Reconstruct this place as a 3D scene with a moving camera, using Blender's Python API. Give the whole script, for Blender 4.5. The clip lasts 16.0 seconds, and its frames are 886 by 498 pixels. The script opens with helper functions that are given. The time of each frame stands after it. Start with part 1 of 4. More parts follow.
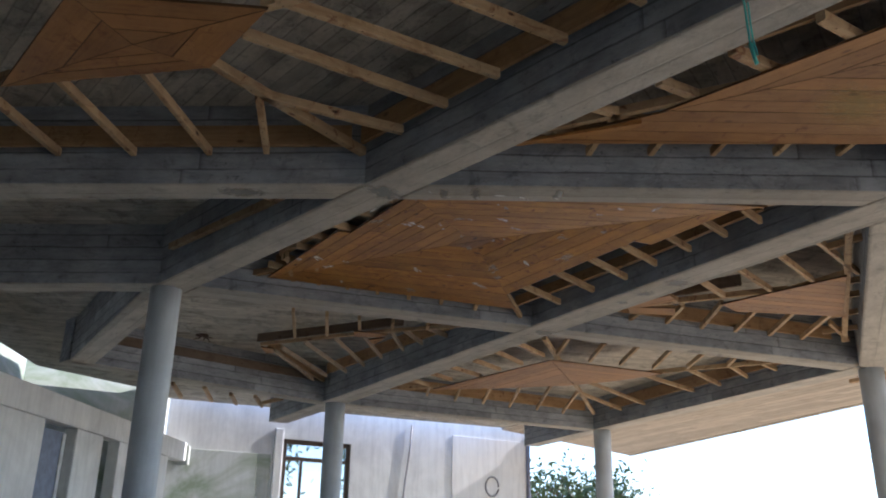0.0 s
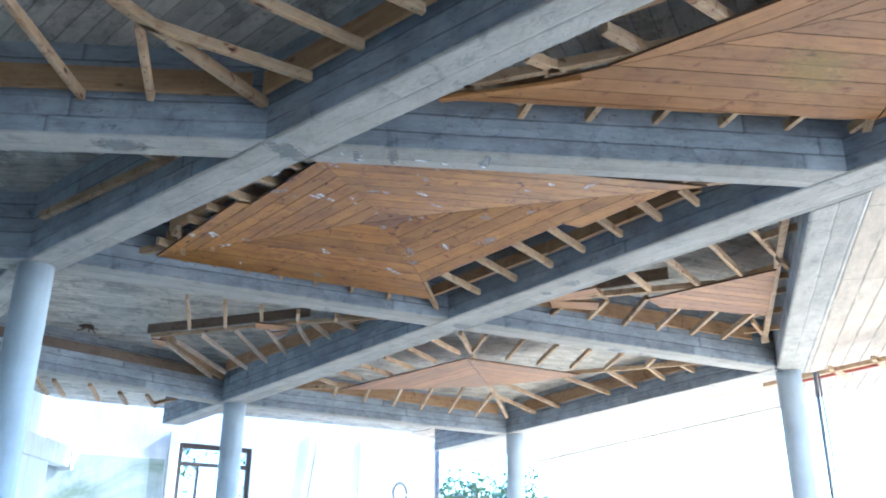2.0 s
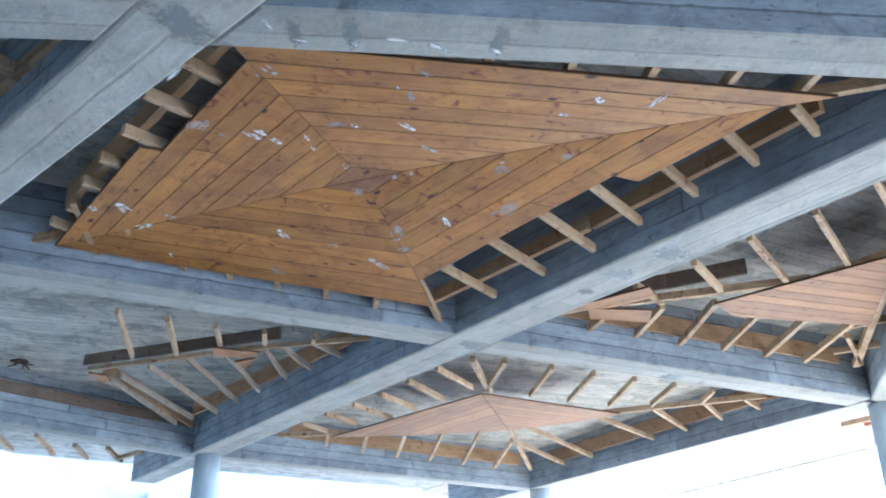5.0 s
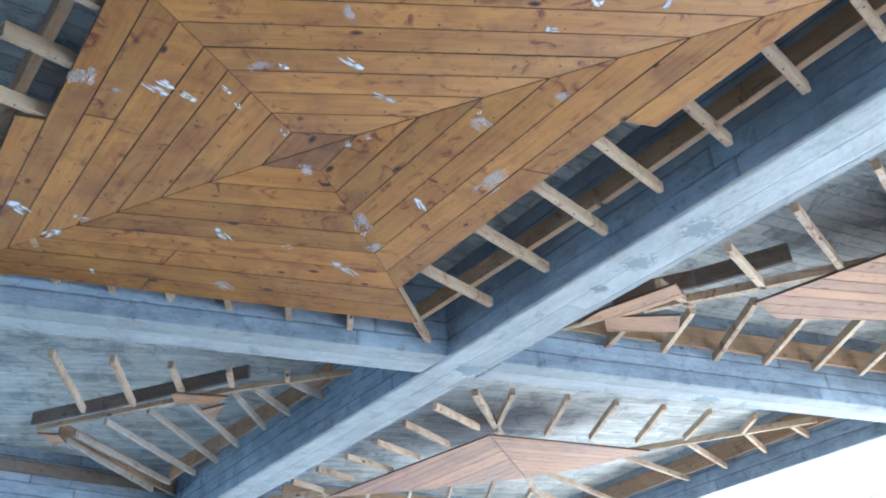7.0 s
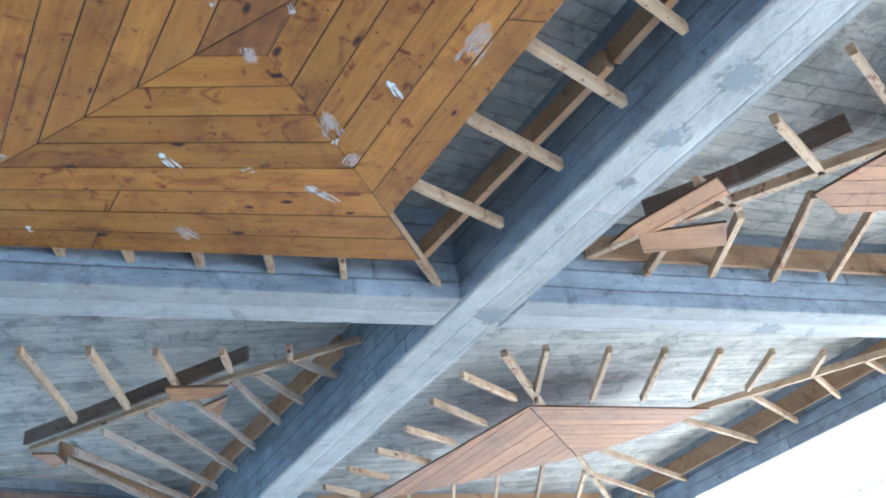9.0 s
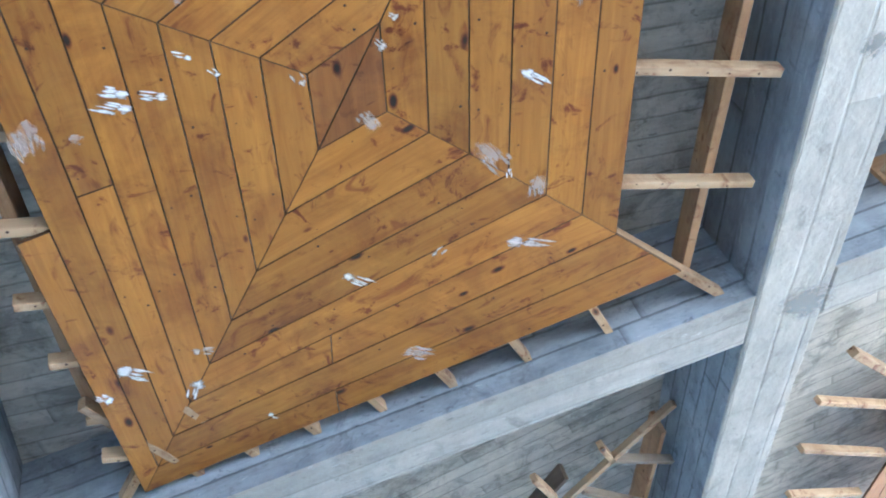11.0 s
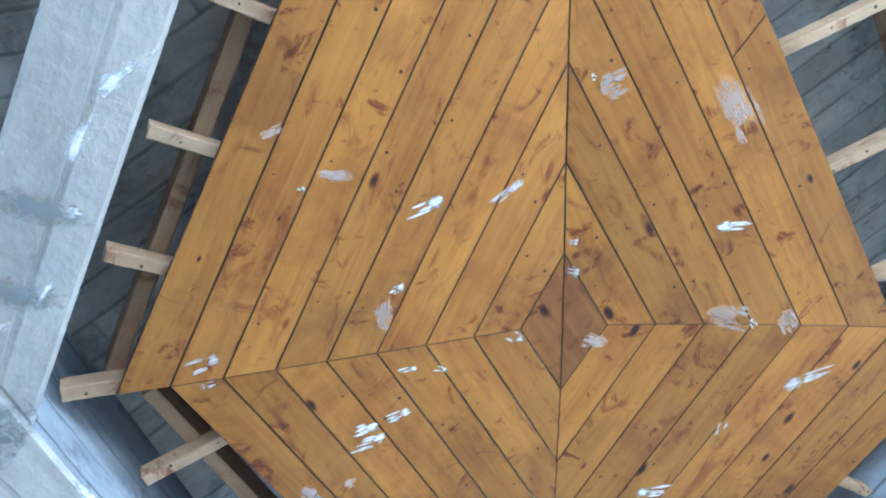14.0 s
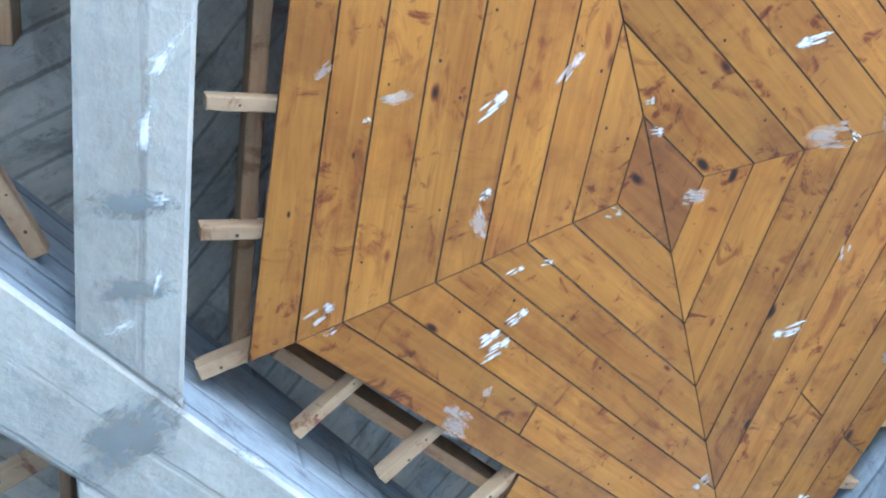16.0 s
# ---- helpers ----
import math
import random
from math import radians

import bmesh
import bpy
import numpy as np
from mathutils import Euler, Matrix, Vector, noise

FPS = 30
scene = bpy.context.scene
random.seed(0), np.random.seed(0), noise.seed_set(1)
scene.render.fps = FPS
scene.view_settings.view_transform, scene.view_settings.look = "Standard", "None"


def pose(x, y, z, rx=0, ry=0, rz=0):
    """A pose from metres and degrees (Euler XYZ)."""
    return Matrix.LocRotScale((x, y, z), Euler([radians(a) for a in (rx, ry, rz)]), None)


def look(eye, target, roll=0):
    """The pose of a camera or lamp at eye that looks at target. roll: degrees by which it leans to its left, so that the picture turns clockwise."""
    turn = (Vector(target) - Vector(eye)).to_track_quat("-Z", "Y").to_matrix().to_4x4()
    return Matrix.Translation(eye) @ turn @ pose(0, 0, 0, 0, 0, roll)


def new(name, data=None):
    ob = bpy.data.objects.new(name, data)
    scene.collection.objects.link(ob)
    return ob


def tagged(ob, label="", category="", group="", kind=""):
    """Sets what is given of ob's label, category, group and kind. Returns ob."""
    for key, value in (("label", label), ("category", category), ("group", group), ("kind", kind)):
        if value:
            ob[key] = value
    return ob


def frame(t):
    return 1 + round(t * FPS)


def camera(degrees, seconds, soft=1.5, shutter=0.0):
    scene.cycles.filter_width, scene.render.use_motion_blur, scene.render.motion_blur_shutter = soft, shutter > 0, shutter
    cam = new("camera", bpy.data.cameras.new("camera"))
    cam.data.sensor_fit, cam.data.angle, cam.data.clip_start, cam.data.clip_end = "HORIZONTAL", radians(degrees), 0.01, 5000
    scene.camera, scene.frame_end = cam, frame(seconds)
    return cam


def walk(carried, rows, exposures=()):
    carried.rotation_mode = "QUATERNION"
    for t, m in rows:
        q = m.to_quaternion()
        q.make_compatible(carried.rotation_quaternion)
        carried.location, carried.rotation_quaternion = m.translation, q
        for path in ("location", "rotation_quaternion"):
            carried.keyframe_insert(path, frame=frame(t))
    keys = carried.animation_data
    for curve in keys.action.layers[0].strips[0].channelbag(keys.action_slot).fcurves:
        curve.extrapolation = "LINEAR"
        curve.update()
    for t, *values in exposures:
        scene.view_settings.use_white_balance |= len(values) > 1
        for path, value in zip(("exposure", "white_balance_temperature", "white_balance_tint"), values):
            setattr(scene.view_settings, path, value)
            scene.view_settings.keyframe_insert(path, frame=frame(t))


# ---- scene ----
cam = camera(56.01, 16.0, soft=2.0)
PATH = [
    (0, (1.435, 1.434, 1.312), (1.366, 3.313, 1.993), 0.99),
    (0.5, (1.471, 1.438, 1.327), (1.427, 3.276, 2.115), -0.58),
    (1, (1.509, 1.572, 1.313), (1.456, 3.421, 2.071), -0.52),
    (1.5, (1.448, 1.839, 1.304), (1.474, 3.686, 2.070), 0.13),
    (2, (1.431, 2.125, 1.330), (1.569, 3.994, 2.030), 0.36),
    (2.5, (1.456, 2.426, 1.394), (1.580, 4.278, 2.139), 0.60),
    (3, (1.461, 2.704, 1.435), (1.600, 4.539, 2.217), 0.80),
    (3.5, (1.464, 3.067, 1.472), (1.610, 4.908, 2.239), -0.30),
    (6, (1.824, 4.617, 1.600), (1.892, 6.388, 2.527), -0.23),
    (6.5, (1.858, 4.836, 1.580), (1.939, 6.581, 2.554), -1.62),
    (7, (1.888, 5.131, 1.658), (1.958, 6.889, 2.609), -3.07),
    (7.5, (1.976, 5.347, 1.654), (1.910, 7.062, 2.679), -5.13),
    (8, (2.015, 5.540, 1.586), (2.049, 7.297, 2.541), -5.90),
    (10.5, (2.027, 6.696, 1.521), (1.758, 8.212, 2.797), -20.50),
    (11, (2.033, 6.796, 1.517), (1.543, 8.135, 2.920), -22.58),
    (11.5, (2.105, 6.800, 1.566), (1.491, 8.007, 3.037), -27.62),
    (12, (2.136, 6.769, 1.615), (1.599, 7.875, 3.193), -30.76),
    (12.5, (2.157, 6.739, 1.668), (1.676, 7.779, 3.307), -32.91),
    (13, (2.135, 6.723, 1.685), (1.661, 7.657, 3.389), -36.23),
    (13.5, (2.149, 6.711, 1.689), (1.664, 7.593, 3.418), -36.97),
    (14, (2.175, 6.682, 1.690), (1.674, 7.503, 3.443), -38.93),
    (14.5, (2.165, 6.678, 1.691), (1.573, 7.459, 3.435), -38.35),
    (15, (2.132, 6.687, 1.698), (1.456, 7.476, 3.407), -37.50),
    (15.5, (2.131, 6.693, 1.702), (1.455, 7.467, 3.418), -38.20),
    (16, (2.135, 6.666, 1.714), (1.401, 7.340, 3.448), -39.56),
]
walk(cam, [(t, look(eye, target, roll)) for t, eye, target, roll in PATH],
     exposures=[(0.0, 1.45, 5900, 15), (0.5, 2.35, 6600, 17), (1.0, 2.74, 4750, 6), (1.5, 2.95, 4550, 5), (2.0, 3.23, 4570, 6), (3.5, 3.25, 4540, 7), (7.0, 3.6, 4050, 3), (7.5, 3.62, 4280, 4), (8.0, 3.62, 4150, 4), (9.5, 3.65, 4250, 5), (10.5, 3.72, 4500, 7), (11.0, 3.92, 4400, 6), (11.5, 3.97, 4400, 5), (13.0, 4.03, 4040, 1), (16.0, 4.23, 4170, 3)])

# ---- light ----
SUN_UP, SUN_ROUND = 36.0, 62.0
world = bpy.data.worlds.new("sky")
scene.world = world
world.use_nodes = True
wn = world.node_tree.nodes
sky = wn.new("ShaderNodeTexSky")
sky.sky_type = "NISHITA"
sky.sun_disc = False
sky.sun_elevation = radians(SUN_UP)
sky.sun_rotation = radians(SUN_ROUND)
sky.ozone_density, sky.dust_density = 5.0, 0.4
wn["Background"].inputs["Strength"].default_value = 0.15
world.node_tree.links.new(sky.outputs[0], wn["Background"].inputs["Color"])
sun = new("sun", bpy.data.lights.new("sun", "SUN"))
sun.data.energy, sun.data.angle, sun.data.color = 3.4, radians(0.5), (1.0, 0.93, 0.82)
sun_from = Vector((math.sin(radians(SUN_ROUND)) * math.cos(radians(SUN_UP)), math.cos(radians(SUN_ROUND)) * math.cos(radians(SUN_UP)), math.sin(radians(SUN_UP))))
sun.matrix_world = look(sun_from * 40, (0, 0, 0))


# ---- materials ----
def material(name, rough=0.7, metal=0.0):
    m = bpy.data.materials.new(name)
    m.use_nodes = True
    b = m.node_tree.nodes["Principled BSDF"]
    b.inputs["Roughness"].default_value = rough
    b.inputs["Metallic"].default_value = metal
    return m, m.node_tree.nodes, m.node_tree.links, b


def mapped(n, l, scale, turn=0.0, source="Object"):
    tc = n.new("ShaderNodeTexCoord")
    mp = n.new("ShaderNodeMapping")
    mp.inputs["Scale"].default_value = scale
    mp.inputs["Rotation"].default_value = (0, 0, turn)
    l.new(tc.outputs[source], mp.inputs["Vector"])
    return mp.outputs["Vector"]


def noise_tex(n, l, vec, scale, detail=6.0, rough=0.6, distort=0.0):
    t = n.new("ShaderNodeTexNoise")
    t.inputs["Scale"].default_value = scale
    t.inputs["Detail"].default_value = detail
    t.inputs["Roughness"].default_value = rough
    t.inputs["Distortion"].default_value = distort
    l.new(vec, t.inputs["Vector"])
    return t.outputs["Fac"]


def ramp(n, l, fac, *stops):
    r = n.new("ShaderNodeValToRGB")
    while len(r.color_ramp.elements) < len(stops):
        r.color_ramp.elements.new(0.5)
    for e, (p, c) in zip(r.color_ramp.elements, stops):
        e.position = p
        e.color = (*c, 1) if len(c) == 3 else (c[0], c[0], c[0], 1)
    l.new(fac, r.inputs["Fac"])
    return r.outputs["Color"]


def mix(n, l, mode, fac, a, b):
    m = n.new("ShaderNodeMix")
    m.data_type, m.blend_type = "RGBA", mode
    for sock, val in ((m.inputs["Factor"], fac), (m.inputs["A"], a), (m.inputs["B"], b)):
        if isinstance(val, (int, float)):
            sock.default_value = val
        elif isinstance(val, tuple):
            sock.default_value = (*val, 1)
        else:
            l.new(val, sock)
    return m.outputs["Result"]


def bump(n, l, b, height, strength, distance=0.01):
    u = n.new("ShaderNodeBump")
    u.inputs["Strength"].default_value = strength
    u.inputs["Distance"].default_value = distance
    l.new(height, u.inputs["Height"])
    l.new(u.outputs["Normal"], b.inputs["Normal"])


def concrete(name, light=(0.60, 0.60, 0.585), dark=(0.36, 0.36, 0.355), board=0.14, turn=0.0, stain=0.5, blotch=0.0, streaks=0.35, lines=0.9, butts=2.1):
    """Board-marked concrete: boards along x, one every so many metres across, with butt joints here and there."""
    m, n, l, b = material(name, 0.85)

    def op(kind, a, c=None, d=None):
        q = n.new("ShaderNodeMath")
        q.operation = kind
        for sock, val in zip(q.inputs, (a, c, d)):
            if val is None:
                continue
            if isinstance(val, (int, float)):
                sock.default_value = val
            else:
                l.new(val, sock)
        return q.outputs[0]

    v = mapped(n, l, (1, 1, 1), turn)
    along = mapped(n, l, (0.8, 3.4, 3.4), turn)
    base = ramp(n, l, noise_tex(n, l, v, 1.9, 9, 0.7, 0.2), (0.3, dark), (0.66, light))
    streak = ramp(n, l, noise_tex(n, l, along, 3.6, 8, 0.75), (0.34, (0.42,)), (0.56, (1.0,)))
    col = mix(n, l, "MULTIPLY", streaks, base, streak)
    # each formwork board has its own tone and a thin dark line beside it
    sep = n.new("ShaderNodeSeparateXYZ")
    l.new(v, sep.inputs[0])
    across = op("DIVIDE", op("ADD", sep.outputs["Y"], sep.outputs["Z"]), board)
    wob = op("MULTIPLY_ADD", noise_tex(n, l, v, 2.0, 3), 0.16, across)
    row = op("FLOOR", wob)
    fr = op("FRACT", wob)
    one = n.new("ShaderNodeTexWhiteNoise")
    one.noise_dimensions = "1D"
    l.new(row, one.inputs["W"])
    lengths = op("ADD", op("DIVIDE", sep.outputs["X"], butts), op("MULTIPLY", one.outputs["Value"], 7.0))
    two = n.new("ShaderNodeTexWhiteNoise")
    two.noise_dimensions = "1D"
    l.new(op("ADD", op("FLOOR", lengths), op("MULTIPLY", row, 13.7)), two.inputs["W"])
    tone = ramp(n, l, two.outputs["Value"], (0.0, (0.72,)), (1.0, (1.0,)))
    col = mix(n, l, "MULTIPLY", 0.85, col, tone)
    ragged = op("MULTIPLY_ADD", noise_tex(n, l, mapped(n, l, (4.0, 4.0, 4.0), turn), 3.0, 5, 0.7), 0.10, op("MULTIPLY", fr, 1.0))
    line = ramp(n, l, ragged, (0.04, (0.10,)), (0.11, (1.0,)), (0.97, (1.0,)), (1.0, (0.55,)))
    gate = ramp(n, l, noise_tex(n, l, along, 1.2, 4), (0.36, (0.0,)), (0.48, (1.0,)))
    line = mix(n, l, "MIX", gate, (0.9, 0.9, 0.9), line)
    butt = ramp(n, l, op("FRACT", lengths), (0.0, (0.25,)), (0.010, (1.0,)))
    line = mix(n, l, "MULTIPLY", 0.7, line, butt)
    col = mix(n, l, "MULTIPLY", lines, col, line)
    spots = ramp(n, l, noise_tex(n, l, v, 5.5, 6, 0.72, 0.6), (0.56, (1.0,)), (0.70, (0.40,)))
    col = mix(n, l, "MULTIPLY", stain, col, spots)
    specks = ramp(n, l, noise_tex(n, l, mapped(n, l, (4.0, 9.0, 9.0), turn), 3.6, 6, 0.7, 0.8), (0.58, (1.0,)), (0.66, (0.20,)))
    patchy = ramp(n, l, noise_tex(n, l, v, 0.9, 4, 0.6), (0.40, (0.0,)), (0.60, (1.0,)))
    col = mix(n, l, "MULTIPLY", mix(n, l, "MULTIPLY", 1.0, patchy, (stain, stain, stain)), col, specks)
    if blotch:
        mould = ramp(n, l, noise_tex(n, l, v, 2.6, 9, 0.72, 0.7), (0.42, (0.20, 0.21, 0.21)), (0.50, (1.0, 1.0, 1.0)))
        col = mix(n, l, "MULTIPLY", blotch, col, mould)
    lime = ramp(n, l, noise_tex(n, l, along, 5.0, 6, 0.75, 1.0), (0.64, (0.0,)), (0.72, (1.0,)))
    col = mix(n, l, "MIX", mix(n, l, "MULTIPLY", 1.0, lime, (0.6, 0.6, 0.6)), col, (0.72, 0.72, 0.70))
    l.new(col, b.inputs["Base Color"])
    h = mix(n, l, "ADD", 1.0, mix(n, l, "MULTIPLY", 1.0, line, (0.9, 0.9, 0.9)), noise_tex(n, l, v, 24, 6))
    bump(n, l, b, h, 0.6, 0.012)
    return m


def timber(name, pale, deep, rough=0.6, knots=0.7, vary=0.25, grain=1.0, coat=0.0):
    """Sawn or varnished softwood, grain along the piece's own x."""
    m, n, l, b = material(name, rough)
    info = n.new("ShaderNodeObjectInfo")
    tc = n.new("ShaderNodeTexCoord")
    off = n.new("ShaderNodeVectorMath")
    off.operation = "SCALE"
    comb = n.new("ShaderNodeCombineXYZ")
    comb.inputs[0].default_value, comb.inputs[1].default_value, comb.inputs[2].default_value = 17.0, 5.0, 9.0
    l.new(comb.outputs[0], off.inputs[0])
    l.new(info.outputs["Random"], off.inputs["Scale"])
    add = n.new("ShaderNodeVectorMath")
    l.new(tc.outputs["Object"], add.inputs[0])
    l.new(off.outputs[0], add.inputs[1])
    mp = n.new("ShaderNodeMapping")
    mp.inputs["Scale"].default_value = (0.9, 14.0, 14.0)
    l.new(add.outputs[0], mp.inputs["Vector"])
    fine = noise_tex(n, l, mp.outputs[0], 2.4 * grain, 8, 0.65, 0.8)
    mp2 = n.new("ShaderNodeMapping")
    mp2.inputs["Scale"].default_value = (1.6, 4.0, 4.0)
    l.new(add.outputs[0], mp2.inputs["Vector"])
    broad = noise_tex(n, l, mp2.outputs[0], 1.3, 4, 0.55, 0.4)
    both = n.new("ShaderNodeMath")
    both.operation = "MULTIPLY_ADD"
    both.inputs[1].default_value = 0.55
    l.new(fine, both.inputs[0])
    half = n.new("ShaderNodeMath")
    half.operation = "MULTIPLY"
    half.inputs[1].default_value = 0.45
    l.new(broad, half.inputs[0])
    l.new(half.outputs[0], both.inputs[2])
    col = ramp(n, l, both.outputs[0], (0.34, deep), (0.66, pale))
    tone = ramp(n, l, info.outputs["Random"], (0.0, (1.0 - vary,)), (1.0, (1.0,)))
    col = mix(n, l, "MULTIPLY", 1.0, col, tone)
    # knots: dark ovals, seldom
    mp3 = n.new("ShaderNodeMapping")
    mp3.inputs["Scale"].default_value = (4.2, 8.5, 8.5)
    l.new(add.outputs[0], mp3.inputs["Vector"])
    vor = n.new("ShaderNodeTexVoronoi")
    vor.inputs["Scale"].default_value = 1.0
    l.new(mp3.outputs[0], vor.inputs["Vector"])
    vor.inputs["Randomness"].default_value = 1.0
    size = n.new("ShaderNodeSeparateXYZ")
    l.new(vor.outputs["Color"], size.inputs[0])
    near = n.new("ShaderNodeMath")
    near.operation = "DIVIDE"
    l.new(vor.outputs["Distance"], near.inputs[0])
    l.new(size.outputs[0], near.inputs[1])
    knot = ramp(n, l, near.outputs[0], (0.08, (0.04, 0.025, 0.02)), (0.115, (0.36, 0.18, 0.13)), (0.18, (1.0, 1.0, 1.0)))
    col = mix(n, l, "MULTIPLY", knots, col, knot)
    mp4 = n.new("ShaderNodeMapping")
    mp4.inputs["Scale"].default_value = (6.5, 5.0, 5.0)
    l.new(add.outputs[0], mp4.inputs["Vector"])
    burr = ramp(n, l, noise_tex(n, l, mp4.outputs[0], 1.3, 5, 0.7, 1.0), (0.585, (1.0, 1.0, 1.0)), (0.67, (0.40, 0.19, 0.13)))
    col = mix(n, l, "MULTIPLY", min(1.0, knots), col, burr)
    grime = ramp(n, l, noise_tex(n, l, mp4.outputs[0], 0.45, 6, 0.7, 0.5), (0.38, (0.66, 0.58, 0.52)), (0.52, (1.0, 1.0, 1.0)))
    col = mix(n, l, "MULTIPLY", knots * 0.8, col, grime)
    flame = ramp(n, l, noise_tex(n, l, mp2.outputs[0], 2.7, 5, 0.6, 1.5), (0.57, (1.0, 1.0, 1.0)), (0.70, (0.55, 0.38, 0.36)))
    col = mix(n, l, "MULTIPLY", knots * 0.9, col, flame)
    l.new(col, b.inputs["Base Color"])
    b.inputs["Coat Weight"].default_value = coat
    b.inputs["Coat Roughness"].default_value = 0.25
    bump(n, l, b, fine, 0.25, 0.003)
    return m


def plaster(name, colour, dirt, green=None, rough=0.8):
    m, n, l, b = material(name, rough)
    v = mapped(n, l, (1, 1, 1))
    col = ramp(n, l, noise_tex(n, l, v, 0.9, 8, 0.65, 0.4), (0.35, dirt), (0.6, colour))
    run = mapped(n, l, (5, 5, 0.5))
    col = mix(n, l, "MULTIPLY", 0.5, col, ramp(n, l, noise_tex(n, l, run, 1.6, 6, 0.7), (0.3, (0.7,)), (0.55, (1.0,))))
    if green:
        mask = ramp(n, l, noise_tex(n, l, v, 0.55, 5, 0.6, 0.8), (0.44, (0.0,)), (0.58, (1.0,)))
        col = mix(n, l, "MIX", mask, col, green)
    l.new(col, b.inputs["Base Color"])
    bump(n, l, b, noise_tex(n, l, v, 30, 6), 0.25, 0.006)
    return m


def plain(name, colour, rough=0.6, metal=0.0, scale=9.0, vary=0.3):
    m, n, l, b = material(name, rough, metal)
    v = mapped(n, l, (1, 1, 1))
    d = tuple(c * (1 - vary) for c in colour)
    l.new(ramp(n, l, noise_tex(n, l, v, scale, 6), (0.35, d), (0.65, colour)), b.inputs["Base Color"])
    return m


# Undersides warmer, sides darker and bluer: bounce and skylight put into the colour
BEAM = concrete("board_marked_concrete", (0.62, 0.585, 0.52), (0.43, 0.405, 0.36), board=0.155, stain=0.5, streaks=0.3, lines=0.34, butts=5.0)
BEAM_SIDE = concrete("skylit_side_concrete", (0.49, 0.52, 0.56), (0.30, 0.325, 0.36), board=0.125, stain=0.8, streaks=0.6, lines=0.95, butts=3.1)
SLAB = concrete("slab_concrete", light=(0.74, 0.69, 0.60), dark=(0.50, 0.465, 0.40), board=0.11, turn=0.0, stain=0.75, blotch=0.42, streaks=0.45, lines=0.7)
EAVE = concrete("pale_eave_concrete", (0.62, 0.54, 0.44), (0.52, 0.44, 0.35), board=0.22, stain=0.15)
COLUMN = plaster("painted_column", (0.60, 0.65, 0.70), (0.46, 0.50, 0.55))
# Wall colour kept dark so the left walls bounce less light
DARK_WALL = plaster("dark_wall_low_bounce", (0.26, 0.25, 0.235), (0.17, 0.165, 0.155))
REAR = plaster("grey_plaster", (0.50, 0.50, 0.49), (0.38, 0.38, 0.37))
WHITE = plaster("white_plaster", (0.82, 0.83, 0.83), (0.64, 0.65, 0.65))
MOULDY = plaster("mossy_white_plaster", (0.62, 0.65, 0.65), (0.46, 0.49, 0.48), (0.27, 0.33, 0.24))
# Dark tone for the eased edges and sides of the boards
GROOVE = timber("dark_board_groove", (0.17, 0.085, 0.030), (0.08, 0.040, 0.016), 0.8, 0.3, 0.3)
VARNISH = timber("varnished_pine", (0.57, 0.268, 0.029), (0.335, 0.121, 0.009), 0.5, 1.0, 0.28, 1.0, 0.06)
AGED = timber("aged_varnished_pine", (0.36, 0.150, 0.022), (0.20, 0.070, 0.010), 0.45, 1.0, 0.2, 1.0, 0.15)
DULL = timber("faded_pine", (0.47, 0.228, 0.064), (0.31, 0.132, 0.032), 0.55, 0.6, 0.25)
BATTEN = timber("pale_pine", (0.68, 0.50, 0.30), (0.46, 0.30, 0.16), 0.7, 0.9, 0.3)
JOIST = timber("brown_formwork_timber", (0.54, 0.35, 0.18), (0.32, 0.19, 0.095), 0.75, 0.6, 0.35)
SILVER = timber("silvered_pine", (0.46, 0.38, 0.29), (0.28, 0.22, 0.16), 0.75, 0.7, 0.3)
# Joist timber with the shade of the recesses put into its darker colour
SHADED_JOIST = timber("shaded_joist_timber", (0.23, 0.17, 0.12), (0.12, 0.085, 0.06), 0.8, 0.6, 0.3)


def film(name, colour, thin, most, streaky=0.5):
    """A ragged, scuffed film: opaque in streaks, open between them and towards its rim."""
    m, n, l, b = material(name, 0.5)
    b.inputs["Base Color"].default_value = (*colour, 1)
    tc = n.new("ShaderNodeTexCoord")
    info = n.new("ShaderNodeObjectInfo")
    add = n.new("ShaderNodeVectorMath")
    l.new(tc.outputs["Object"], add.inputs[0])
    l.new(info.outputs["Random"], add.inputs[1])
    mp = n.new("ShaderNodeMapping")
    mp.inputs["Scale"].default_value = (7, 75, 1)
    l.new(add.outputs[0], mp.inputs["Vector"])
    streak = noise_tex(n, l, mp.outputs[0], 1.4, 4, 0.6, 0.5)
    lump = noise_tex(n, l, add.outputs[0], 26, 5, 0.7, 0.6)
    uv = n.new("ShaderNodeAttribute")
    uv.attribute_name = "rim"
    total = None
    for sock, weight in ((streak, streaky), (lump, 1.0 - streaky), (uv.outputs["Fac"], 0.36)):
        s = n.new("ShaderNodeMath")
        s.operation = "MULTIPLY_ADD"
        s.inputs[1].default_value = weight
        l.new(sock, s.inputs[0])
        s.inputs[2].default_value = 0.0
        if total:
            l.new(total, s.inputs[2])
        total = s.outputs[0]
    l.new(ramp(n, l, total, (thin, (0.0,)), (thin + 0.2, (most,))), b.inputs["Alpha"])
    return m


